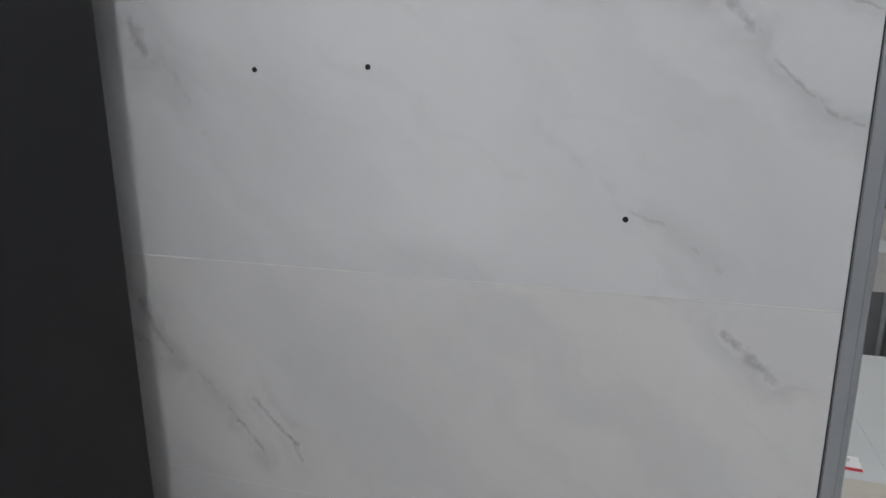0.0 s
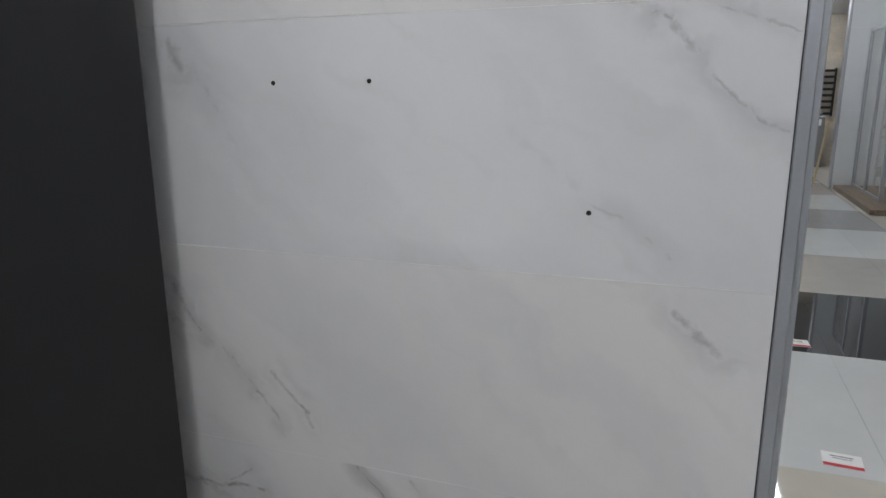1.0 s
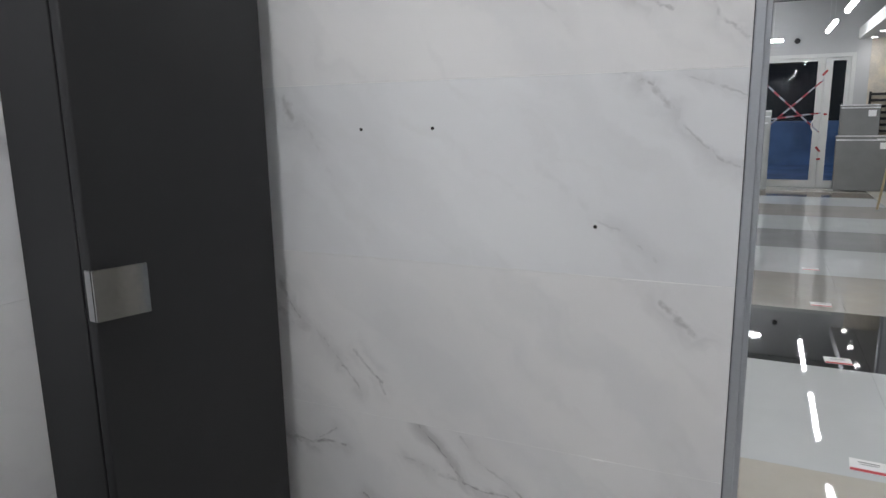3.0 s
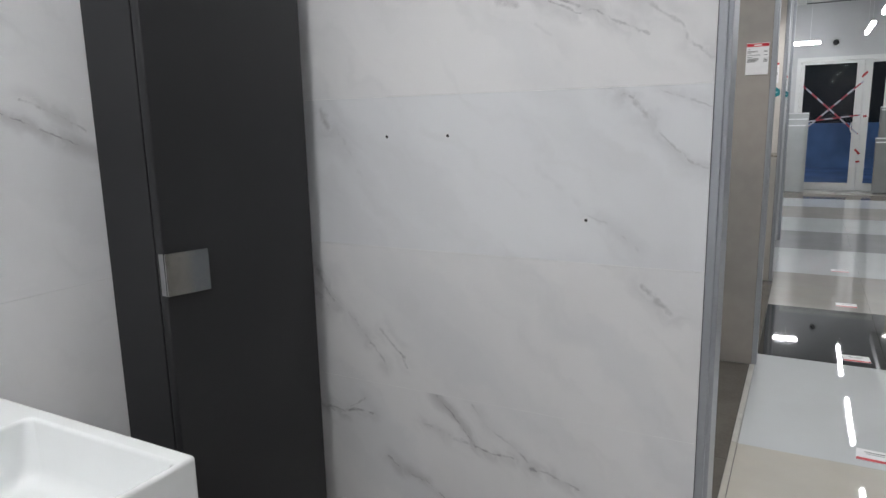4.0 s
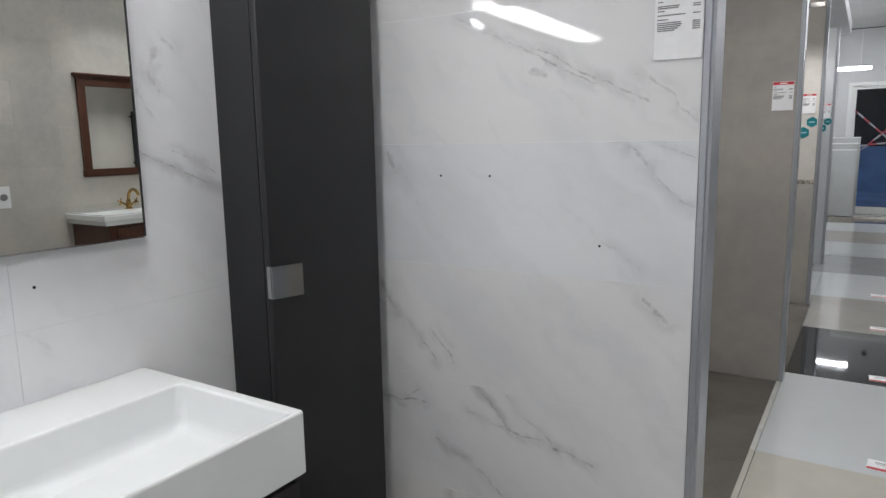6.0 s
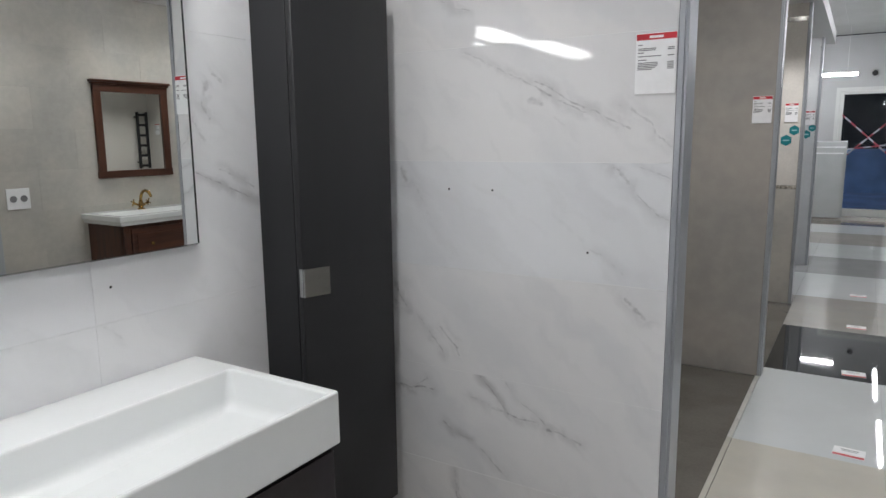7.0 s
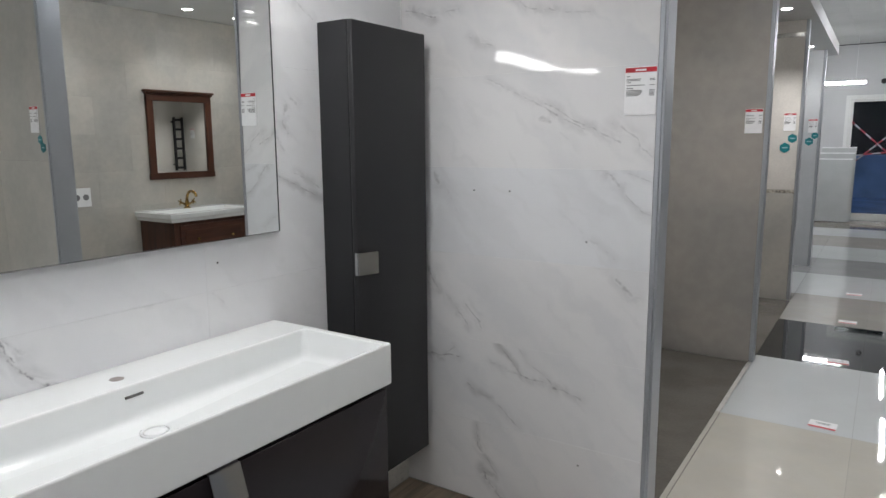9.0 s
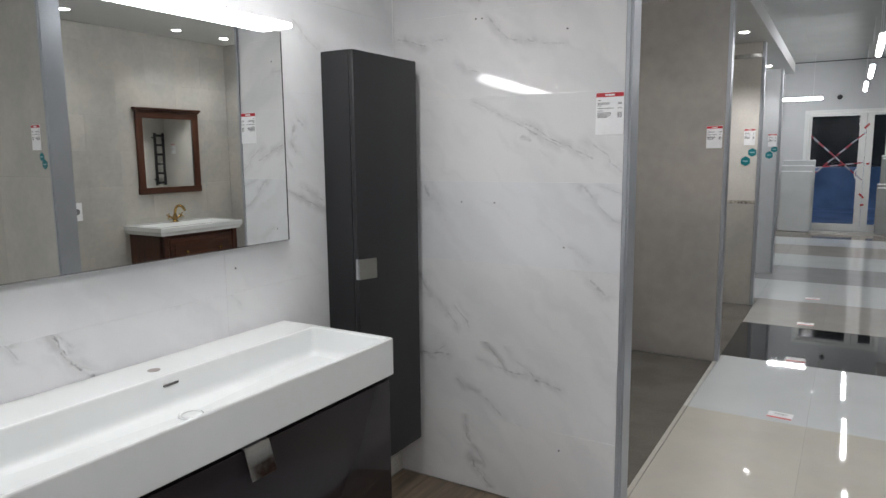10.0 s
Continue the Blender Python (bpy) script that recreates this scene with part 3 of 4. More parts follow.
def tall_cabinet():
    x0, x1, y0, y1, z0, z1 = XW + 0.001, -0.555, 0.537, 0.948, 0.203, 1.823
    c = thing("tall_cabinet", (x0, (y0 + y1) / 2, z0), "tall anthracite wall cabinet hung on the marble wall", "cabinet")
    part("body", boxes((x0, x1 - 0.022, y0, y1, z0, z1), bevel=0.0015), M_ANTH, c)
    d = part("door", boxes((x1 - 0.0195, x1, y0 + 0.0005, y1, z0 + 0.001, z1 - 0.001), bevel=0.003, segments=3), M_ANTH, c, "flat satin anthracite door", True)
    part("door_gap", boxes((x1 - 0.0225, x1 - 0.019, y0 + 0.003, y1 - 0.003, z0 + 0.003, z1 - 0.003)), M_RECESS_SHADE, c, "dark fill for the shade behind the door")
    h = bmesh.new()
    hy0, hy1, hz0, hz1 = y0 - 0.003, y0 + 0.074, 0.980, 1.058
    for vert in box(h, x1 + 0.0045, x1 + 0.0085, hy0, hy1, hz0, hz1):
        vert.co.x += 0.024 * (vert.co.y - hy0) / (hy1 - hy0)
    box(h, x1 - 0.010, x1 + 0.004, hy0, hy0 + 0.011, hz0, hz1)
    bmesh.ops.bevel(h, geom=list(h.edges), offset=0.001, segments=2, affect="EDGES")
    part("handle", h, M_HANDLE, d, "square polished chrome handle")
    return c


tall_cabinet()


def rounded_ring(bm, xa, xb, ya, yb, r, z, n=5):
    vs = []
    for cx, cy, a0 in ((xb - r, yb - r, 0), (xa + r, yb - r, 90), (xa + r, ya + r, 180), (xb - r, ya + r, 270)):
        for k in range(n + 1):
            a = radians(a0 + 90 * k / n)
            vs.append(bm.verts.new((cx + r * math.cos(a), cy + r * math.sin(a), z)))
    return vs


def loft(bm, rings):
    for u, v in zip(rings, rings[1:]):
        for k in range(len(u)):
            bm.faces.new((u[k], u[(k + 1) % len(u)], v[(k + 1) % len(u)], v[k]))
    bm.faces.new(rings[0][::-1])
    bm.faces.new(rings[-1])


def washbasin():
    x0, x1, y0, y1, z0, z1 = XW + 0.001, -0.226, -0.905, 0.296, 0.738, 0.861
    b = thing("washbasin", (x0, (y0 + y1) / 2, z0), "long rectangular white ceramic washbasin without a tap", "washbasin")
    ix0, ix1, iy0, iy1, izb = -0.546, x1 - 0.011, y0 + 0.028, y1 - 0.028, z1 - 0.088
    bm = bmesh.new()
    rings = [rounded_ring(bm, x0, x1 - 0.004, y0 + 0.004, y1 - 0.004, 0.006, z0), rounded_ring(bm, x0, x1, y0, y1, 0.009, z0 + 0.004)]
    steps = [radians(a) for a in (0, 22, 45, 68, 90)]
    r = 0.0060
    for a in steps:
        g = r * (1 - math.cos(a))
        rings.append(rounded_ring(bm, x0, x1 - g, y0 + g, y1 - g, 0.009 - g * 0.8, z1 - r + r * math.sin(a)))
    for a in steps:
        g = r * math.sin(a)
        rings.append(rounded_ring(bm, ix0 - r + g, ix1 + r - g, iy0 - r + g, iy1 + r - g, 0.012, z1 - r * (1 - math.cos(a))))
    rb, slope = 0.024, 0.010
    for a in steps:
        g = slope + rb * (1 - math.cos(a))
        rings.append(rounded_ring(bm, ix0 + g, ix1 - g, iy0 + g, iy1 - g, 0.024, izb + rb - rb * math.sin(a)))
    rings.append(rounded_ring(bm, -0.472, -0.432, -0.332, -0.292, 0.012, izb - 0.008))
    loft(bm, rings)
    body = part("basin_body", bm, M_CERAMIC, b, "", True)
    body.data.set_sharp_from_angle(angle=radians(60))
    body.modifiers.new("flat_faces", "WEIGHTED_NORMAL").keep_sharp = True
    ty = -0.303
    bm = bmesh.new()
    lathe(bm, ((0.0172, z1 - 0.004), (0.0172, z1 + 0.0004)), (-0.612, ty), 24)
    # flat disc; the shade inside the open hole is put into its colour
    part("tap_hole", bm, varied("bore_shade", (0.22, 0.19, 0.18), 0.6), b, "round tap hole drawn as a flat dark disc")
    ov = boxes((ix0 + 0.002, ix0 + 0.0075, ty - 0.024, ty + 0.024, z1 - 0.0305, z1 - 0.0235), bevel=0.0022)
    # solid block; the shade inside the slot is put into its colour
    part("overflow_slot", ov, varied("overflow_shade", (0.10, 0.095, 0.09), 0.4, 0.3), b, "narrow overflow slot")
    dx, dy = -0.452, -0.312
    bm = bmesh.new()
    lathe(bm, ((0.034, izb - 0.012), (0.034, izb - 0.0040), (0.032, izb - 0.0030), (0.030, izb - 0.0040), (0.029, izb - 0.012)), (dx, dy), 28)
    part("drain_ring", bm, M_CERAMIC, b, "white ceramic drain rim", True)
    bm = bmesh.new()
    lathe(bm, ((0.024, izb - 0.0115), (0.027, izb - 0.0050), (0.0255, izb - 0.0028), (0.012, izb - 0.0018)), (dx, dy), 28)
    part("drain_cover", bm, M_CERAMIC, b, "round white drain cover", True)
    return b


washbasin()


def vanity_unit():
    x0, x1, y0, y1, z0, z1 = XW + 0.001, -0.238, -0.893, 0.284, 0.245, 0.736
    v = thing("vanity_unit", (x0, (y0 + y1) / 2, z0), "glossy anthracite wall-hung vanity unit with a deep drawer", "vanity")
    part("carcass", boxes((x0, x1 - 0.024, y0, y1, z0, z1 - 0.03), bevel=0.0015), M_ANTH_GLOSS, v)
    part("top_recess", boxes((x0, x1 - 0.035, y0 + 0.006, y1 - 0.006, z1 - 0.0295, z1 - 0.0005)), M_RECESS_SHADE, v, "finger recess under the basin, filled dark for its shade")
    for za, zb in ((z0 + 0.001, z1 - 0.013),):
        d = part("drawer_front", boxes((x1 - 0.020, x1, y0, y1, za, zb), bevel=0.0025, segments=3), M_ANTH_GLOSS, v, "", True)
        h = bmesh.new()
        hy0, hy1 = -0.336, -0.252
        for vert in box(h, x1 + 0.0025, x1 + 0.006, hy0, hy1, zb - 0.074, zb + 0.006):
            vert.co.x += 0.024 * (zb + 0.006 - vert.co.z) / 0.080
        box(h, x1 - 0.014, x1 + 0.002, hy0, hy1, zb + 0.0005, zb + 0.006)
        bmesh.ops.bevel(h, geom=list(h.edges), offset=0.001, segments=2, affect="EDGES")
        part("handle", h, M_HANDLE, d, "square polished chrome handle")
    return v


vanity_unit()


def lit_mirror():
    y0, y1, z0, z1 = -0.905, 0.303, 1.153, 1.859
    m = thing("wall_mirror", (XW, (y0 + y1) / 2, z0), "frameless wall mirror with a lit LED bar on top", "mirror")
    part("backing", boxes((XW + 0.001, XW + 0.0255, y0 + 0.0005, y1 + 0.004, z0 + 0.001, z1 - 0.001)), M_MIRROR_EDGE, m, "dark mirror body")
    part("glass", boxes((XW + 0.026, XW + 0.030, y0, y1, z0, z1), bevel=0.0008, segments=1), M_MIRROR, m, "silvered mirror glass")
    part("side_edge", boxes((XW + 0.0262, XW + 0.0302, y1 + 0.0003, y1 + 0.0045, z0, z1)), M_MIRROR_EDGE, m, "thin dark strip along the side edge")
    part("lower_edge", boxes((XW + 0.022, XW + 0.0305, y0, y1, z0 - 0.0028, z0 - 0.0004), bevel=0.0006, segments=1), M_CHROME, m, "bright polished lower edge")
    # the lid over the diffuser is added to keep its light off the wall
    l = part("led_bar", boxes((XW + 0.001, XW + 0.030, y0, y1 - 0.012, z1 + 0.001, z1 + 0.0205), (XW + 0.030, XW + 0.098, y0, y1 - 0.012, z1 + 0.018, z1 + 0.0205), bevel=0.0008), M_HOUSING, m, "slim aluminium lamp body with an added lid")
    part("diffuser", boxes((XW + 0.0305, XW + 0.098, y0, y1 - 0.012, z1 + 0.003, z1 + 0.0175), bevel=0.003), M_BAR, l, "glowing white diffuser")
    return m


lit_mirror()


# ---- cards and stickers ----
def price_card(at, facing, w, h, label, group="price cards on the walls"):
    """Printed card on a wall. at: centre of its back. facing as for tiles."""
    c = new("price_card")
    u, v, n = (Vector(a) for a in FACING[facing])
    c.matrix_basis = Matrix.Translation(at) @ Matrix((u, v, n)).transposed().to_4x4()
    ORIGIN[c] = Vector((0, 0, 0))
    tagged(c, label, "price card", group)
    bm = boxes((-w / 2, w / 2, -h / 2, h / 2, 0.0005, 0.0025))
    for vert in bm.verts:
        vert.co.z += 0.008 * max(0.0, -vert.co.y / h) ** 2
    part("card", bm, M_PAPER, c)
    part("header_band", boxes((-w / 2 + 0.001, w / 2 - 0.001, h / 2 - 0.017 * h / 0.15, h / 2 - 0.002, 0.0027, 0.0032)), M_RED, c, "red header band")
    bm = bmesh.new()
    box(bm, -w * 0.17, w * 0.17, h / 2 - 0.013 * h / 0.15, h / 2 - 0.007 * h / 0.15, 0.0034, 0.0037)
    part("header_print", bm, M_PAPER, c, "unreadable white print")
    bm = bmesh.new()
    yy = h / 2 - 0.028 * h / 0.15
    for i, (a, b2, gap) in enumerate(((0.15, 0, 9), (0.62, 1, 4), (0.60, 1, 6), (0.2, 0, 9), (0.8, 1, 9), (0.3, 0, 7), (0.68, 1, 4), (0.70, 1, 4), (0.66, 1, 4), (0.6, 1, 4), (0.5, 1, 4))):
        box(bm, -w / 2 + 0.006, -w / 2 + 0.006 + a * (w * 0.72), yy - 0.0022, yy, 0.0032, 0.0035)
        if b2:
            box(bm, w / 2 - 0.022, w / 2 - 0.006, yy - 0.0022, yy, 0.0032, 0.0035)
        yy -= gap * 0.001 * h / 0.15
    for vert in bm.verts:
        vert.co.z += 0.002 * (0.5 - vert.co.y / h)
    part("print", bm, M_INK, c, "small unreadable grey print")
    return c


price_card((0.244, PART[0] + 0.0010, 1.584), "-y", 0.102, 0.150, "white price card with a red header on marble tile")
price_card((0.203, PART[1] - 0.0012, 1.540), "-y", 0.100, 0.148, "white price card with a red header on taupe tile")
price_card((0.176, PART[2] - 0.0012, 1.575), "-y", 0.095, 0.150, "white price card above teal stickers on beige tile")
price_card((-0.50, PART[2] - 0.0012, 1.575), "-y", 0.100, 0.150, "white price card in the corner of the beige divider")
price_card((0.186, PART[3] - 0.0012, 1.570), "-y", 0.090, 0.145, "white price card above teal stickers on pale tile")
price_card((1.850, 0.815 - 0.0012, 1.570), "-y", 0.095, 0.150, "white price card on the opposite greige divider")


def hex_sticker(at, r, label):
    c = new("hexagon_sticker")
    c.location = at
    ORIGIN[c] = Vector((0, 0, 0))
    tagged(c, label, "sticker", "teal hexagon stickers")
    bm = bmesh.new()
    tube(bm, (0, -0.0005, 0), (0, -0.003, 0), r, r, 6)
    part("badge", bm, M_TEAL, c)
    part("print", boxes((-r * 0.5, r * 0.5, -0.0037, -0.0032, -r * 0.12, r * 0.12)), M_TEAL_LIGHT, c, "unreadable pale print")


for x, y, z, r in ((0.150, PART[2], 1.355, 0.045), (0.205, PART[2], 1.435, 0.040), (0.160, PART[3], 1.40, 0.045), (0.212, PART[3], 1.465, 0.038), (1.808, 0.815, 1.455, 0.026), (1.782, 0.815, 1.41, 0.030)):
    hex_sticker((x, y - 0.001, z), r, "teal hexagonal sticker on the tiled divider")


def floor_card(x, y, turn):
    c = new("floor_card")
    c.matrix_basis = pose(x, y, 0.0006, 0, 0, turn)
    ORIGIN[c] = Vector((0, 0, 0))
    tagged(c, "small price card with a red band stuck on the floor", "floor card", "price cards on the aisle floor")
    part("card", boxes((-0.062, 0.062, -0.05, 0.05, 0.0, 0.0012)), M_PAPER, c)
    part("red_band", boxes((-0.061, 0.061, -0.049, -0.028, 0.0014, 0.0017)), M_RED, c, "red band")
    part("print", boxes((-0.035, 0.035, 0.022, 0.028, 0.0014, 0.0017), (-0.030, 0.030, 0.008, 0.012, 0.0014, 0.0017)), M_INK, c, "unreadable grey print")


for y, turn in ((2.555, -4), (3.72, 3), (4.86, 0), (6.0, 2)):
    floor_card(0.75, y, turn)


# ---- lamps of the hall ----
def pendant_lamp(x0, x1, y0, y1, z, group="linear pendant lamps"):
    cx, cy = (x0 + x1) / 2, (y0 + y1) / 2
    p = thing("pendant_lamp", (cx, cy, z), "slim linear pendant lamp with a glowing white tube", "lamp", group)
    along_y = (y1 - y0) > (x1 - x0)
    part("housing", boxes((x0, x1, y0, y1, z + 0.040, z + 0.055), bevel=0.002), M_HOUSING, p)
    bm = boxes((x0 + 0.004, x1 - 0.004, y0 + 0.01, y1 - 0.01, z, z + 0.0395), bevel=0.016, segments=4)
    part("tube", bm, M_TUBE, p, "glowing white tube", True)
    for s in (0.2, 0.8):
        px, py = (cx, y0 + (y1 - y0) * s) if along_y else (x0 + (x1 - x0) * s, cy)
        part("cable", tube(bmesh.new(), (px, py, z + 0.055), (px, py, CEIL), 0.0025, None, 8), M_HOUSING, p)
    return p


# the first three are out of view, added to light the south hall
for x, y in ((1.122, -4.0), (1.122, -1.7), (1.122, 1.35), (1.162, 5.66), (1.135, 8.12), (1.105, 10.45)):
    pendant_lamp(x - 0.028, x + 0.028, y, y + 1.40, 2.40)
pendant_lamp(-0.20, 0.52, 11.5, 11.575, 2.285)


def downlight(x, y, z, power, spread=118):
    d = thing("downlight", (x, y, z), "round recessed ceiling downlight, lit", "lamp", "recessed downlights")
    bm = bmesh.new()
    lathe(bm, ((0.050, z - 0.0005), (0.050, z - 0.003), (0.044, z - 0.005), (0.040, z - 0.003)), (x, y), 24)
    part("rim", bm, M_HOUSING, d, "white rim", True)
    bm = bmesh.new()
    lathe(bm, ((0.038, z - 0.0052), (0.034, z - 0.0065), (0.010, z - 0.0072)), (x, y), 24)
    part("lens", bm, M_LENS, d, "glowing lens", True)
    s = bpy.data.lights.new("spot", "SPOT")
    s.energy, s.spot_size, s.spot_blend, s.shadow_soft_size, s.color = power, radians(spread), 0.7, 0.08, (1.0, 0.985, 0.965)
    new("downlight_beam", s).matrix_basis = pose(x, y, z - 0.02)


# the first four are unseen, added to light the two near booths
for x, y, z, k in ((-0.12, -1.0, SOFFIT, 1.0), (-0.12, -0.30, SOFFIT, 1.0), (-0.30, 0.05, SOFFIT, 3.0), (0.0, 2.25, SOFFIT, 4.4), (0.16, 4.85, 2.433, 8.0)):
    downlight(x, y, z, SPOT_POWER * k, 160 if y < 3 else 118)
downlight(0.13, 7.02, 2.385, SPOT_POWER * 2.0)
# the two at x 2.4 are unseen, added to brighten the opposite divider
for x, y in ((2.69, 1.54), (2.74, 2.55), (2.74, 3.07), (2.4, -0.9), (2.4, 0.1)):
    downlight(x, y, SOFFIT + 0.08, SPOT_POWER * 2.2)
for x, y in ((1.79, 10.75), (1.79, 11.60), (1.79, 12.50)):
    downlight(x, y, 2.37, SPOT_POWER * 0.7)


# ---- opposite booth, seen in the mirror ----
def framed_mirror():
    y0, y1, z0, z1, x = 2.325, 2.985, 1.115, 1.885, XE - 0.001
    m = thing("framed_mirror", (x, (y0 + y1) / 2, z0), "wall mirror in a dark walnut frame with a cornice", "mirror")
    w = 0.062
    part("glass", boxes((x - 0.012, x - 0.008, y0 + 0.02, y1 - 0.02, z0 + 0.02, z1 - 0.02)), M_MIRROR, m, "silvered mirror glass")
    for ya, yb in ((y0, y0 + w), (y1 - w, y1)):
        part("stile", boxes((x - 0.028, x, ya, yb, z0 + 0.04, z1 - 0.03), bevel=0.004), M_WALNUT, m)
    part("bottom_rail", boxes((x - 0.030, x, y0 - 0.006, y1 + 0.006, z0, z0 + 0.058), bevel=0.005), M_WALNUT_Y, m)
    part("top_rail", boxes((x - 0.030, x, y0, y1, z1 - 0.09, z1 - 0.018), bevel=0.004), M_WALNUT_Y, m)
    part("cornice", boxes((x - 0.050, x, y0 - 0.022, y1 + 0.022, z1 - 0.016, z1 + 0.004), (x - 0.040, x, y0 - 0.012, y1 + 0.012, z1 - 0.032, z1 - 0.0165), bevel=0.004), M_WALNUT_Y, m, "stepped walnut cornice")


framed_mirror()


def walnut_vanity():
    x0, x1, y0, y1 = 2.62, XE - 0.001, 2.18, 3.02
    v = thing("walnut_vanity", ((x0 + x1) / 2, (y0 + y1) / 2, 0), "dark walnut vanity cabinet with brass knobs", "vanity")
    part("carcass", boxes((x0 + 0.03, x1, y0 + 0.02, y1 - 0.02, 0.10, 0.775), bevel=0.003), M_WALNUT, v)
    for y in (y0 + 0.02, y1 - 0.07):
        part("corner_post", boxes((x0 + 0.008, x0 + 0.06, y, y + 0.05, 0.0, 0.776), bevel=0.006), M_WALNUT, v)
    for y in (y0 + 0.02, y1 - 0.07):
        part("leg", boxes((x1 - 0.06, x1 - 0.01, y, y + 0.05, 0.0, 0.0995), bevel=0.004), M_WALNUT, v)
    d = part("drawer_front", boxes((x0 + 0.012, x0 + 0.0295, y0 + 0.085, y1 - 0.085, 0.50, 0.745), bevel=0.005), M_WALNUT_Y, v)
    part("drawer_panel", boxes((x0 + 0.004, x0 + 0.0118, y0 + 0.125, y1 - 0.125, 0.545, 0.70), bevel=0.004), M_WALNUT_Y, d)
    for y in (2.42, 2.78):
        part("knob", tube(bmesh.new(), (x0 + 0.0035, y, 0.62), (x0 - 0.018, y, 0.62), 0.008, 0.014, 14), M_BRASS, d, "small pale brass knob", True)
    for ya, yb in ((y0 + 0.085, 2.598), (2.602, y1 - 0.085)):
        c = part("door", boxes((x0 + 0.012, x0 + 0.0295, ya, yb, 0.13, 0.49), bevel=0.005), M_WALNUT, v)
        part("door_panel", boxes((x0 + 0.005, x0 + 0.0118, ya + 0.05, yb - 0.05, 0.18, 0.44), bevel=0.004), M_WALNUT, c)


walnut_vanity()


def classic_basin():
    x0, x1, y0, y1, z0, z1 = 2.595, XE - 0.001, 2.155, 3.045, 0.7775, 0.852
    b = thing("classic_basin", ((x0 + x1) / 2, (y0 + y1) / 2, z0), "white ceramic vanity basin with a stepped rim", "washbasin")
    bm = bmesh.new()

    def ring(g, z, gx=None):
        return [bm.verts.new(c) for c in ((x0 + g, y0 + g, z), (x1 - (g if gx is None else gx), y0 + g, z), (x1 - (g if gx is None else gx), y1 - g, z), (x0 + g, y1 - g, z))]

    rings = [ring(0.02, z0, 0), ring(0.012, z0 + 0.02, 0), ring(0.0, z0 + 0.035, 0), ring(0.0, z1 - 0.006, 0), ring(0.006, z1, 0), ring(0.05, z1 - 0.002, 0.12), ring(0.075, z1 - 0.022, 0.15), ring(0.13, z1 - 0.06, 0.18)]
    for u, v in zip(rings, rings[1:]):
        for k in range(4):
            bm.faces.new((u[k], u[(k + 1) % 4], v[(k + 1) % 4], v[k]))
    bm.faces.new(rings[0][::-1])
    bm.faces.new(rings[-1])
    part("basin_body", bm, M_CERAMIC, b)
    t = thing("basin_tap", (2.99, 2.60, z1), "antique brass two-handle basin tap", "tap")
    z = z1 - 0.0005
    bm = bmesh.new()
    lathe(bm, ((0.030, z), (0.028, z + 0.008), (0.018, z + 0.014), (0.020, z + 0.045), (0.015, z + 0.07)), (2.99, 2.60), 18)
    part("tap_body", bm, M_BRASS, t, "", True)
    pts = [(2.99 - 0.10 * (1 - math.cos(a)) * 0.75, 2.60, z + 0.07 + 0.085 * math.sin(a)) for a in [i * math.pi * 0.85 / 9 for i in range(10)]]
    part("spout", sweep(bmesh.new(), pts, [0.012] * 9 + [0.011]), M_BRASS, t, "curved swan-neck spout", True)
    for s in (-1, 1):
        bm = bmesh.new()
        tube(bm, (2.99, 2.60 + s * 0.015, z + 0.03), (2.99, 2.60 + s * 0.062, z + 0.055), 0.009, 0.008, 12)
        for a in range(4):
            q = a * math.pi / 2 + 0.4
            tube(bm, (2.99, 2.60 + s * 0.066, z + 0.056), (2.99 + 0.03 * math.cos(q), 2.60 + s * 0.07, z + 0.058 + 0.03 * math.sin(q)), 0.006, 0.005, 10)
        part("cross_handle", bm, M_BRASS, t, "", True)


classic_basin()


def wall_socket():
    x, y, z = XE - 0.001, 1.705, 1.005
    s = thing("wall_socket", (x, y, z), "white double wall socket on greige tile", "socket")
    part("plate", boxes((x - 0.010, x, y - 0.080, y + 0.080, z - 0.075, z + 0.075), bevel=0.003), M_PAPER, s)
    for dy in (-0.036, 0.036):
        part("outlet", tube(bmesh.new(), (x - 0.0105, y + dy, z), (x - 0.013, y + dy, z), 0.024, 0.024, 20), M_INK, s, "dark round outlet")


wall_socket()


def towel_radiator(at, width, height, rungs, axis, label):
    """Ladder radiator. axis: 'x' or 'y', the way its rungs run."""
    r = thing("towel_radiator", at, label, "radiator")
    x, y, z = at
    for s in (0, 1):
        px, py = (x + s * width, y) if axis == "x" else (x, y + s * width)
        part("post", boxes((px - 0.016, px + 0.016, py - 0.016, py + 0.016, z, z + height), bevel=0.004), M_BLACK, r)
    for i in range(rungs):
        zz = z + 0.04 + i * (height - 0.08) / (rungs - 1)
        bm = bmesh.new()
        if axis == "x":
            box(bm, x + 0.017, x + width - 0.017, y - 0.012, y + 0.012, zz - 0.02, zz + 0.02)
        else:
            box(bm, x - 0.012, x + 0.012, y + 0.017, y + width - 0.017, zz - 0.017, zz + 0.017)
        part("rung", bm, M_BLACK, r)
    for s in (0.1, 0.9):
        if axis == "x":
            part("bracket", boxes((x - 0.01, x + 0.01, y + 0.0165, END - 0.012, z + height * s, z + height * s + 0.02)), M_BLACK, r)
        else:
            part("bracket", boxes((XW + 0.0005, x - 0.0165, y - 0.01, y + 0.01, z + height * s, z + height * s + 0.02)), M_BLACK, r)


towel_radiator((XW + 0.07, 5.20, 1.02), 0.14, 0.80, 6, "y", "black ladder towel radiator in the taupe booth")
towel_radiator((1.83, END - 0.075, 0.80), 0.44, 0.75, 8, "x", "dark slatted towel radiator on cream tile")


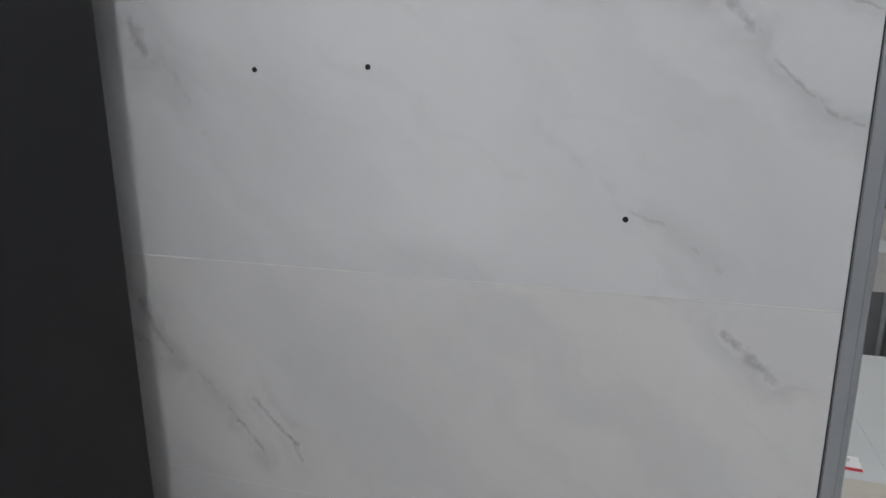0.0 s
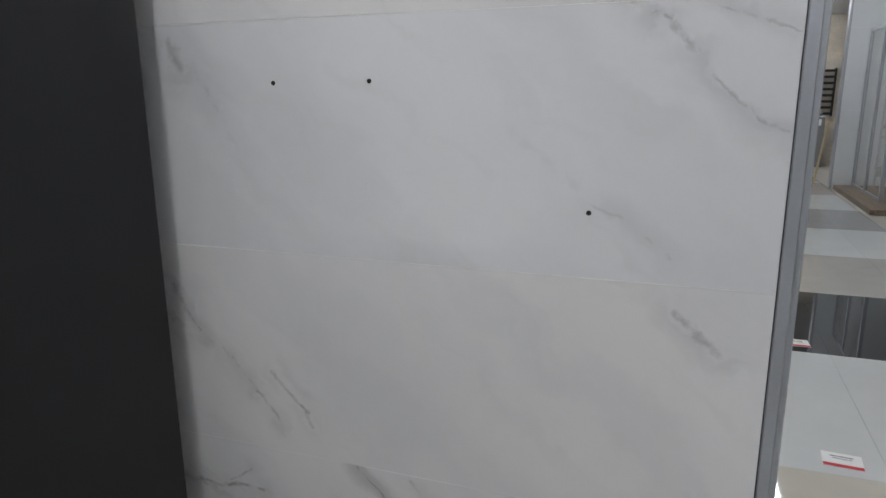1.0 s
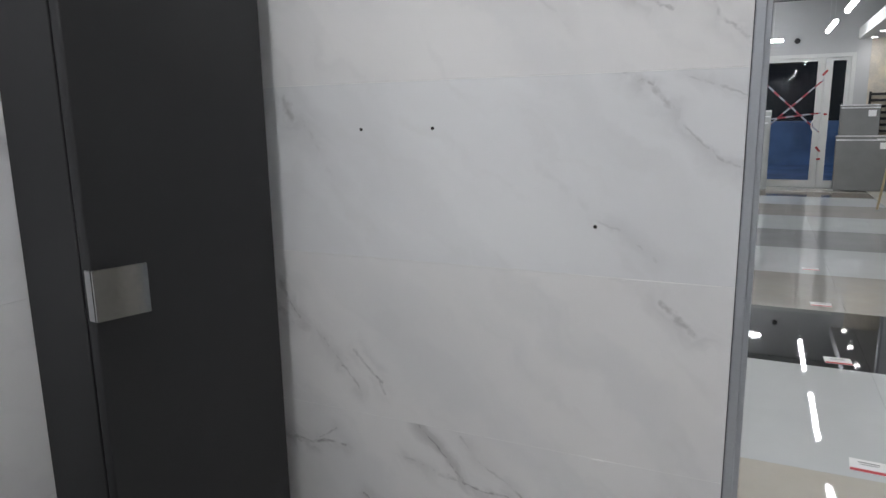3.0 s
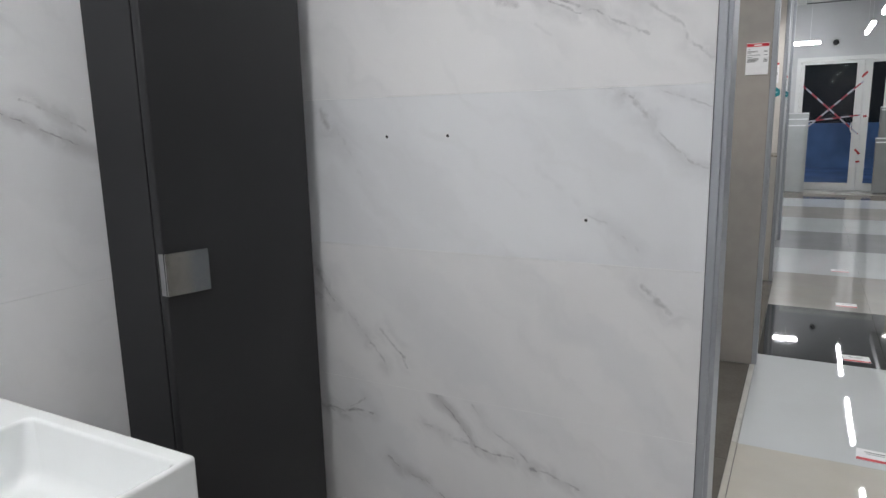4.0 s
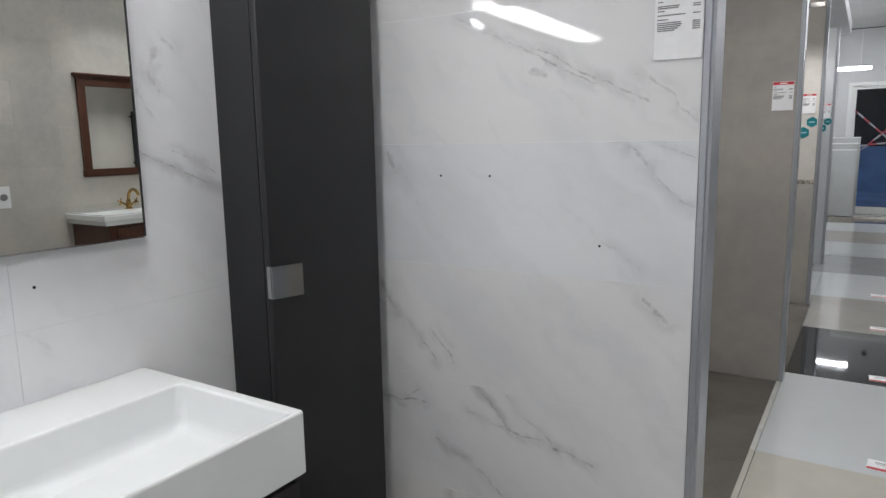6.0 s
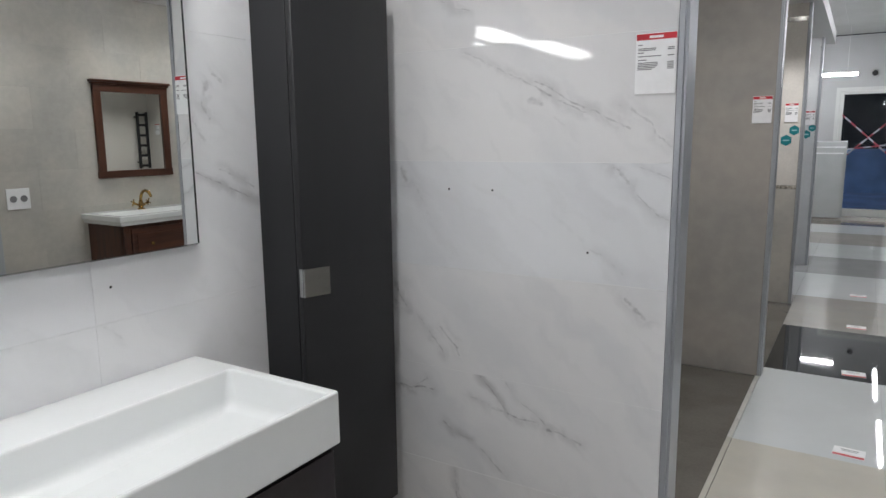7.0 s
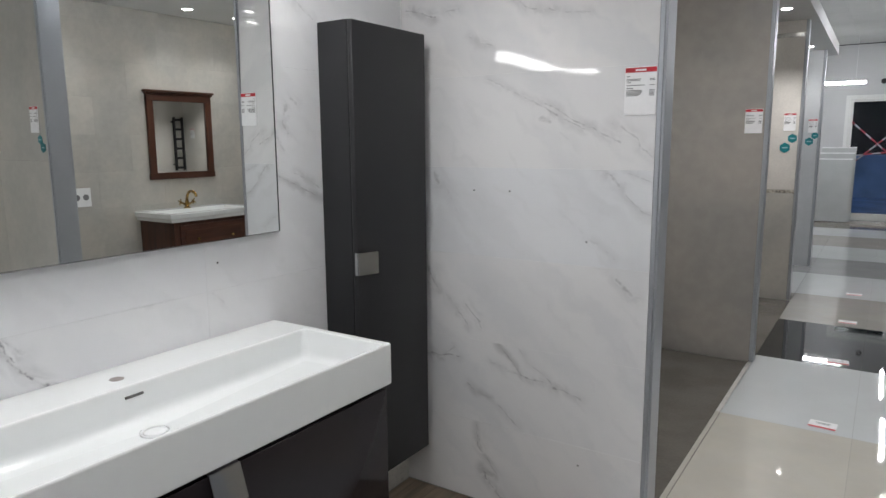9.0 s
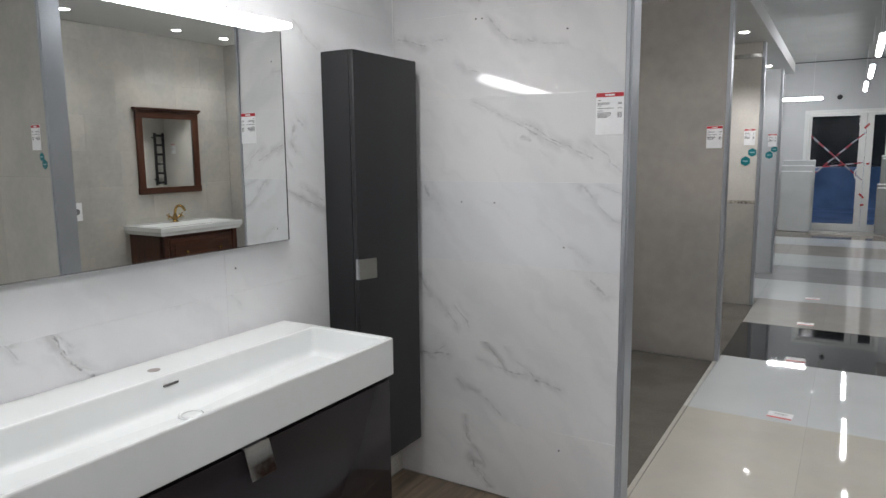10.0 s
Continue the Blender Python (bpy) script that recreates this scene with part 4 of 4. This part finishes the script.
# ---- the far end of the aisle ----
def glass_door(x0, x1, name, has_handle, f=0.105, left=0.055, rail=0.11):
    d = thing(name, ((x0 + x1) / 2, END + 0.06, 0), "white framed glass door crossed with barrier tape", "door", kind="structure")
    ya, yb = END + 0.03, END + 0.09
    part("door_frame", boxes((x0, x0 + left, ya, yb, 0.002, DOOR_H - 0.062), (x1 - f, x1, ya, yb, 0.002, DOOR_H - 0.062), (x0 + left, x1 - f, ya, yb, 0.002, 0.12), (x0 + left, x1 - f, ya, yb, DOOR_H - rail, DOOR_H - 0.062)), M_FRAME, d)
    g = part("pane", boxes((x0 + left, x1 - f, END + 0.055, END + 0.063, 0.12, DOOR_H - rail)), M_GLASS, d, "dark glass pane")
    g.visible_shadow = False
    if not has_handle:
        return
    hx = x1 - f / 2
    pts = [(hx - 0.012 - 0.07 * math.sin(a), ya - 0.045, 1.03 - 0.10 * math.cos(a)) for a in [i * math.pi / 10 for i in range(11)]]
    part("pull_handle", sweep(bmesh.new(), pts, [0.012] * 11), M_FRAME, d, "white C-shaped pull handle", True)


solid("door_surround", boxes((DOOR_X0, DOOR_X0 + 0.06, END - 0.015, END + 0.12, 0.0, DOOR_H), (DOOR_X1 - 0.06, DOOR_X1, END - 0.015, END + 0.12, 0.0, DOOR_H), (DOOR_X0 + 0.06, DOOR_X1 - 0.06, END - 0.015, END + 0.12, DOOR_H - 0.06, DOOR_H)), M_FRAME, "white frame around the double glass doors", "door frame")
glass_door(DOOR_X0 + 0.062, 1.178, "door_1", True)
glass_door(1.182, 1.538, "door_2", False, 0.06, 0.105)


def barrier_tape(a, b, width, label, material=None):
    a, b = Vector((a[0], END + 0.024, a[1])), Vector((b[0], END + 0.021, b[1]))
    d = b - a
    bm = boxes((0, d.length, -0.0008, 0.0008, -width / 2, width / 2))
    ob = new("barrier_tape", mesh_of("barrier_tape", bm, material or M_TAPE))
    ob.matrix_basis = Matrix.Translation(a) @ Matrix.Rotation(-math.atan2(d.z, d.x), 4, "Y")
    tagged(ob, label, "tape", "barrier tape on the doors", "thing")


barrier_tape((0.32, 1.72), (1.16, 0.92), 0.024, "red and white barrier tape across the glass door")
barrier_tape((0.40, 1.02), (1.17, 1.76), 0.024, "red and white barrier tape across the glass door")
barrier_tape((0.36, 1.13), (1.17, 1.23), 0.024, "red and white barrier tape across the glass door")

for x, z, dx, dz in SCRAPS:
    barrier_tape((x - dx, z - dz), (x + dx, z + dz), 0.032, "torn scrap of red tape stuck on the door frame", M_RED_TAPE)

c = thing("security_camera", (0.74, END, 2.38), "small dark dome camera on the end wall", "security camera")
part("mount", boxes((0.70, 0.78, END - 0.02, END - 0.001, 2.35, 2.43), bevel=0.004), M_HOUSING, c)
bm = bmesh.new()
bmesh.ops.create_uvsphere(bm, u_segments=20, v_segments=12, radius=0.045, matrix=Matrix.Translation((0.74, END - 0.062, 2.385)))
part("dome", bm, M_BLACK, c, "dark glossy dome", True)


def leaning_boards(name, x0, x1, y_foot, rows, label, material, group, carded=True):
    """Sample boards leaning against the end wall, one behind the other: rows of height, lean and offset."""
    for h, lean, dy, dx0, dx1 in rows:
        b = new(name)
        b.matrix_basis = pose((x0 + x1) / 2, y_foot + dy, 0.001, -lean, 0, 0)
        ORIGIN[b] = Vector((0, 0, 0))
        tagged(b, label, "tile board", group)
        hw = (x1 - x0) / 2
        part("board", boxes((-hw + dx0, hw + dx1, 0, 0.022, 0.012, h), bevel=0.002, segments=1), material, b)
        part("top_edge", boxes((-hw + dx0, hw + dx1, -0.001, 0.024, h + 0.0005, h + 0.02)), M_HOUSING, b, "pale edge strip")
        if carded:
            part("card", boxes((hw + dx1 - 0.16, hw + dx1 - 0.05, -0.004, -0.001, h - 0.13, h - 0.03)), M_PAPER, b, "small white card")


leaning_boards("tile_display_board", 1.40, 2.16, 12.26, ((0.80, 9, 0.0, 0.0, 0.0), (0.86, 8.5, 0.045, -0.01, -0.04), (1.30, 6, 0.16, 0.05, -0.18), (1.34, 5.5, 0.20, 0.03, -0.17)), "grey stone sample board leaning on the end wall", M_BOARD, "grey boards beside the doors")
leaning_boards("tile_display_board", -0.10, 0.40, 12.18, ((1.08, 8, 0.0, 0.0, 0.0), (1.18, 7, 0.06, 0.0, 0.02), (1.27, 5, 0.14, 0.02, 0.04)), "pale glossy sample board leaning on the end wall", M_BOARD_PALE, "pale boards beside the doors", False)

st = solid("wooden_batten", tube(bmesh.new(), (1.72, 9.99, 0.012), (1.80, 9.90, 0.84), 0.018, None, 4), M_STICK, "raw pine batten leaning against the white divider", "batten", kind="thing")


def shower_screen():
    s = thing("shower_screen", (2.15, 8.9, 0), "grey-framed glass shower screen on a brown plinth", "shower screen")
    part("plinth", boxes((AISLE_E + 0.04, 3.05, 7.8, 9.74, 0.0005, 0.055), bevel=0.004), M_PLANK, s, "brown wooden plinth")
    for y in (8.35, 9.05, 9.68):
        part("post", boxes((2.10, 2.14, y, y + 0.04, 0.0555, 1.92), bevel=0.003), M_ALU, s)
    for z in (0.0555, 1.885):
        part("rail", boxes((2.105, 2.135, 8.395, 9.675, z, z + 0.03), bevel=0.003), M_ALU, s)
    for ya, yb in ((8.395, 9.045), (9.095, 9.675)):
        g = part("pane", boxes((2.116, 2.124, ya, yb, 0.09, 1.88)), M_GLASS, s, "clear glass pane")
        g.visible_shadow = False


shower_screen()

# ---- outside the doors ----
solid("ground", boxes((-60, 60, END + 0.2, 90, -0.30, -0.06)), M_DUSK_BLUE, "paving outside, the blue of dusk put into its colour", "ground")
# added low wall that carries the dusk blue higher behind the panes
solid("street_wall", boxes((-30, 30, 19.0, 19.3, -0.06, 1.02)), M_DUSK_BLUE, "low wall added outside to carry the dusk blue higher", "wall")
# added dark screen that keeps the bright sky out of the panes
solid("backdrop", boxes((-60, 60, 34, 36, -0.3, 14)), M_BACKDROP, "dark screen added outside to hide the sky", "backdrop")

# ---- tiles, planks and pavers, piece by piece ----
marble_rows = [ROW] * 6 + [SOFFIT - 6 * ROW - 0.002]
# each marble row of the divider is one tile long; the two rows above eye height lean back a little
LEAN = {4: (0.38, 0.0), 5: (1.25, 0.0022), 6: (0.0, 0.0102)}
z = 0.0015
for k, (h, material) in enumerate(zip(marble_rows, M_MARBLE_ROWS)):
    ob = field(wall_partition_1, "-y", (XW - 0.0008, PART[0], z), [P1_END - XW], [h], 0.0105, material, 0.0012, 0.0004)[0]
    if k in LEAN:
        lean, back = LEAN[k]
        hinge = Matrix.Translation((0, PART[0], z))
        ob.matrix_basis = Matrix.Translation((0, back, 0)) @ hinge @ Matrix.Rotation(radians(-lean), 4, "X") @ hinge.inverted() @ ob.matrix_basis
    if k:
        part("grout_joint", boxes((XW, P1_END - 0.0012, PART[0] + 0.0002 + LEAN.get(k, (0, 0))[1], PART[0] + 0.0135, z - 0.0005, z + 0.0005)), M_GROUT, wall_partition_1)
    field(wall_partition_5, "+y", (P1_END - 0.033, -1.62 + 0.10, z), [P1_END - XW - 0.034], [h], 0.0105, material, 0.0014, 0.0005)
    field(wall_west, "+x", (XW, -1.52, z), [0.563, 1.0, 0.957], [h], 0.0105, M_MARBLE_LOW if k < 4 and z < 1.0 else M_MARBLE_HIGH, 0.0003, 0.0002)
    z += h
# taupe booth
taupe_rows = [0.6, 0.6, 0.6, SOFFIT - 1.802]
field(wall_partition_2, "-y", (XW + 0.001, PART[1], 0.0015), [0.97], [SOFFIT - 0.003], 0.0105, M_TAUPE, 0.0012)
field(wall_partition_1, "+y", (P1_END - 0.003, PART[0] + 0.10, 0.0015), [1.0], [1.2, SOFFIT - 1.202], 0.0105, M_TAUPE, 0.0012)
field(wall_west, "+x", (XW, PART[0] + 0.101, 0.0015), cut(PART[1] - PART[0] - 0.102, 0.6), taupe_rows, 0.0105, M_TAUPE, 0.0012)
field(wall_west, "+x", (XW, PART[1] + 0.101, 0.0015), cut(PART[2] - PART[1] - 0.102, 0.6), taupe_rows, 0.0105, M_BEIGE, 0.0012)
field(wall_west, "+x", (XW, PART[2] + 0.101, 0.0015), cut(PART[3] - PART[2] - 0.102, 0.6), taupe_rows, 0.0105, M_PALE, 0.0012)
# beige divider with two mosaic bands
w3 = AISLE_W - 0.033 - XW
field(wall_partition_3, "-y", (XW + 0.001, PART[2], 0.0015), [w3], [0.955], 0.0105, M_GREIGE, 0.0012)
field(wall_partition_3, "-y", (XW + 0.001, PART[2], 0.958), cut(w3, 0.045), [0.030], 0.0105, M_MOSAIC, 0.002)
field(wall_partition_3, "-y", (XW + 0.001, PART[2], 0.989), [w3], [1.295], 0.0105, M_BEIGE, 0.0012)
field(wall_partition_3, "-y", (XW + 0.001, PART[2], 2.285), cut(w3, 0.045), [0.035], 0.0105, M_MOSAIC_SILVER, 0.002)
field(wall_partition_3, "-y", (XW + 0.001, PART[2], 2.321), [w3], [SOFFIT - 2.323], 0.0105, M_BEIGE, 0.0012)
field(wall_partition_4, "-y", (XW + 0.001, PART[3], 0.0015), [AISLE_W - 0.043 - XW], [1.2, SOFFIT - 1.283], 0.0105, M_PALE, 0.0012)
# opposite booths
greige_rows = cut(SOFFIT + 0.078, 0.3)
field(wall_east, "-x", (XE, 3.368, 0.0015), cut(3.368 - 0.947, 0.6), greige_rows, 0.0105, M_GREIGE, 0.0008, 0.0002, 0.5)
field(wall_east, "-x", (XE, 0.813, 0.0015), cut(0.813 + 1.498, 0.6), greige_rows, 0.0105, M_GREIGE, 0.0008, 0.0002, 0.5)
e_w = XE - AISLE_E - 0.024
field(wall_partition_6, "-y", (1.7425, 0.815, 0.0015), cut(XE - 1.7435, 0.6), [0.333, 1.0, SOFFIT + 0.077 - 1.333], 0.0105, M_GREIGE, 0.0015)
field(wall_partition_7, "-y", (2.5225, 3.37, 0.0015), cut(XE - 2.5235, 0.6), greige_rows, 0.0105, M_GREIGE, 0.0008, 0.0002, 0.5)
field(wall_partition_8, "-y", (AISLE_E + 0.0225, 9.75, 0.0015), cut(e_w, 1.22), [0.97, 0.97, SOFFIT + 0.077 - 1.94], 0.0105, M_WHITE_TILE, 0.004)
field(wall_partition_9, "-y", (AISLE_E + 0.1025, 6.2, 0.0015), cut(e_w - 0.08, 0.6), [0.97, 0.97, SOFFIT + 0.077 - 1.94], 0.0105, M_WHITE_TILE, 0.003)
field(wall_north, "-y", (1.79, END - 0.0105, 0.0015), cut(XE - 1.792, 0.6), greige_rows, 0.0105, M_CREAM, 0.0015, 0.0004, 0.5)

# aisle: bands of polished tiles
BANDS = [(-4.0, M_FL_GREY), (-2.28, M_FL_WHITE), (-1.13, M_FL_GREIGE), (0.05, M_FL_WHITE), (1.215, M_FL_BEIGE), (2.455, M_FL_WHITE), (3.60, M_FL_BLACK), (4.70, M_FL_GREIGE), (5.80, M_FL_WHITE), (6.93, M_FL_GREY),
         (8.05, M_FL_WHITE), (9.15, M_FL_GREIGE), (10.30, M_FL_WHITE), (11.30, M_FL_BROWN), (12.0, M_FL_GREIGE), (END, None)]
for (ya, m), (yb, _) in zip(BANDS, BANDS[1:]):
    if ya > 5:
        field(floor_aisle, "up", (XW + 0.001, ya, 0.0), [AISLE_W - XW + 0.001], [yb - ya], 0.0115, m, 0.0016, 0.0, name="floor_tile")
    field(floor_aisle, "up", (AISLE_W + 0.002, ya, 0.0), [0.6, 0.6, AISLE_E - AISLE_W - 1.204], [yb - ya], 0.0115, m, 0.0007, 0.0, name="floor_tile")
part("edge_strip", boxes((AISLE_W - 0.022, AISLE_W, 2.455, 3.55, -0.011, 0.003), bevel=0.001, segments=1), M_STRIP, floor_aisle, "pale edge strip along the aisle")
part("edge_strip", boxes((AISLE_W - 0.022, AISLE_W, 1.2, 2.453, -0.011, 0.003), bevel=0.001, segments=1), M_FL_BEIGE, floor_aisle, "beige edge strip along the aisle")
part("edge_strip", boxes((AISLE_W - 0.022, AISLE_W, SOUTH, 1.198, -0.011, 0.003), bevel=0.001, segments=1), M_ALU, floor_aisle, "metal edge strip along the aisle")

# planks of the marble booth, laid along the booth
x = XW + 0.012
k = 0
while x < AISLE_W - 0.03:
    w = min(0.145, AISLE_W - 0.0225 - x)
    field(floor_booth_1, "up", (x, -1.51, 0.0), [w], cut(2.508, 0.9, (0.35, 0.72, 0.55)[k % 3]), 0.0115, M_PLANK, 0.002, 0.0002, name="plank")
    x += w
    k += 1
field(floor_booth_2, "up", (XW + 0.001, PART[0] + 0.102, 0.0), [AISLE_W - 0.0235 - XW], cut(PART[1] - PART[0] - 0.104, 1.2), 0.0115, M_TAUPE_FLOOR, 0.0015, name="floor_tile")
field(floor_booth_2, "up", (XW + 0.001, PART[1] + 0.141, 0.0), [AISLE_W - 0.0005 - XW], cut(PART[2] - PART[1] - 0.143, 1.2), 0.0115, M_TAUPE_FLOOR, 0.0015, name="floor_tile")
field(floor_booth_2, "up", (XW + 0.001, PART[2] + 0.102, 0.0), [AISLE_W - 0.0005 - XW], [0.275], 0.0115, M_FL_GREIGE, 0.0015, name="floor_tile")
for ya, yb in ((-1.49, 0.81), (0.95, 3.36), (3.50, 6.19), (6.33, 9.74), (9.88, END)):
    field(floor_booth_3, "up", (AISLE_E + 0.002, ya, 0.0), [0.6, XE - AISLE_E - 0.604], cut(yb - ya, 0.6), 0.0115, M_GREIGE, 0.0015, name="floor_tile")
# pavers outside
paver_rows = cut(2.4, 0.2)
ground_ob = bpy.data.objects["ground"]
field(ground_ob, "up", (0.0, END + 0.22, -0.05), cut(2.0, 0.1), paver_rows, 0.009, M_DUSK_BLUE, 0.008, 0.002, name="paver")
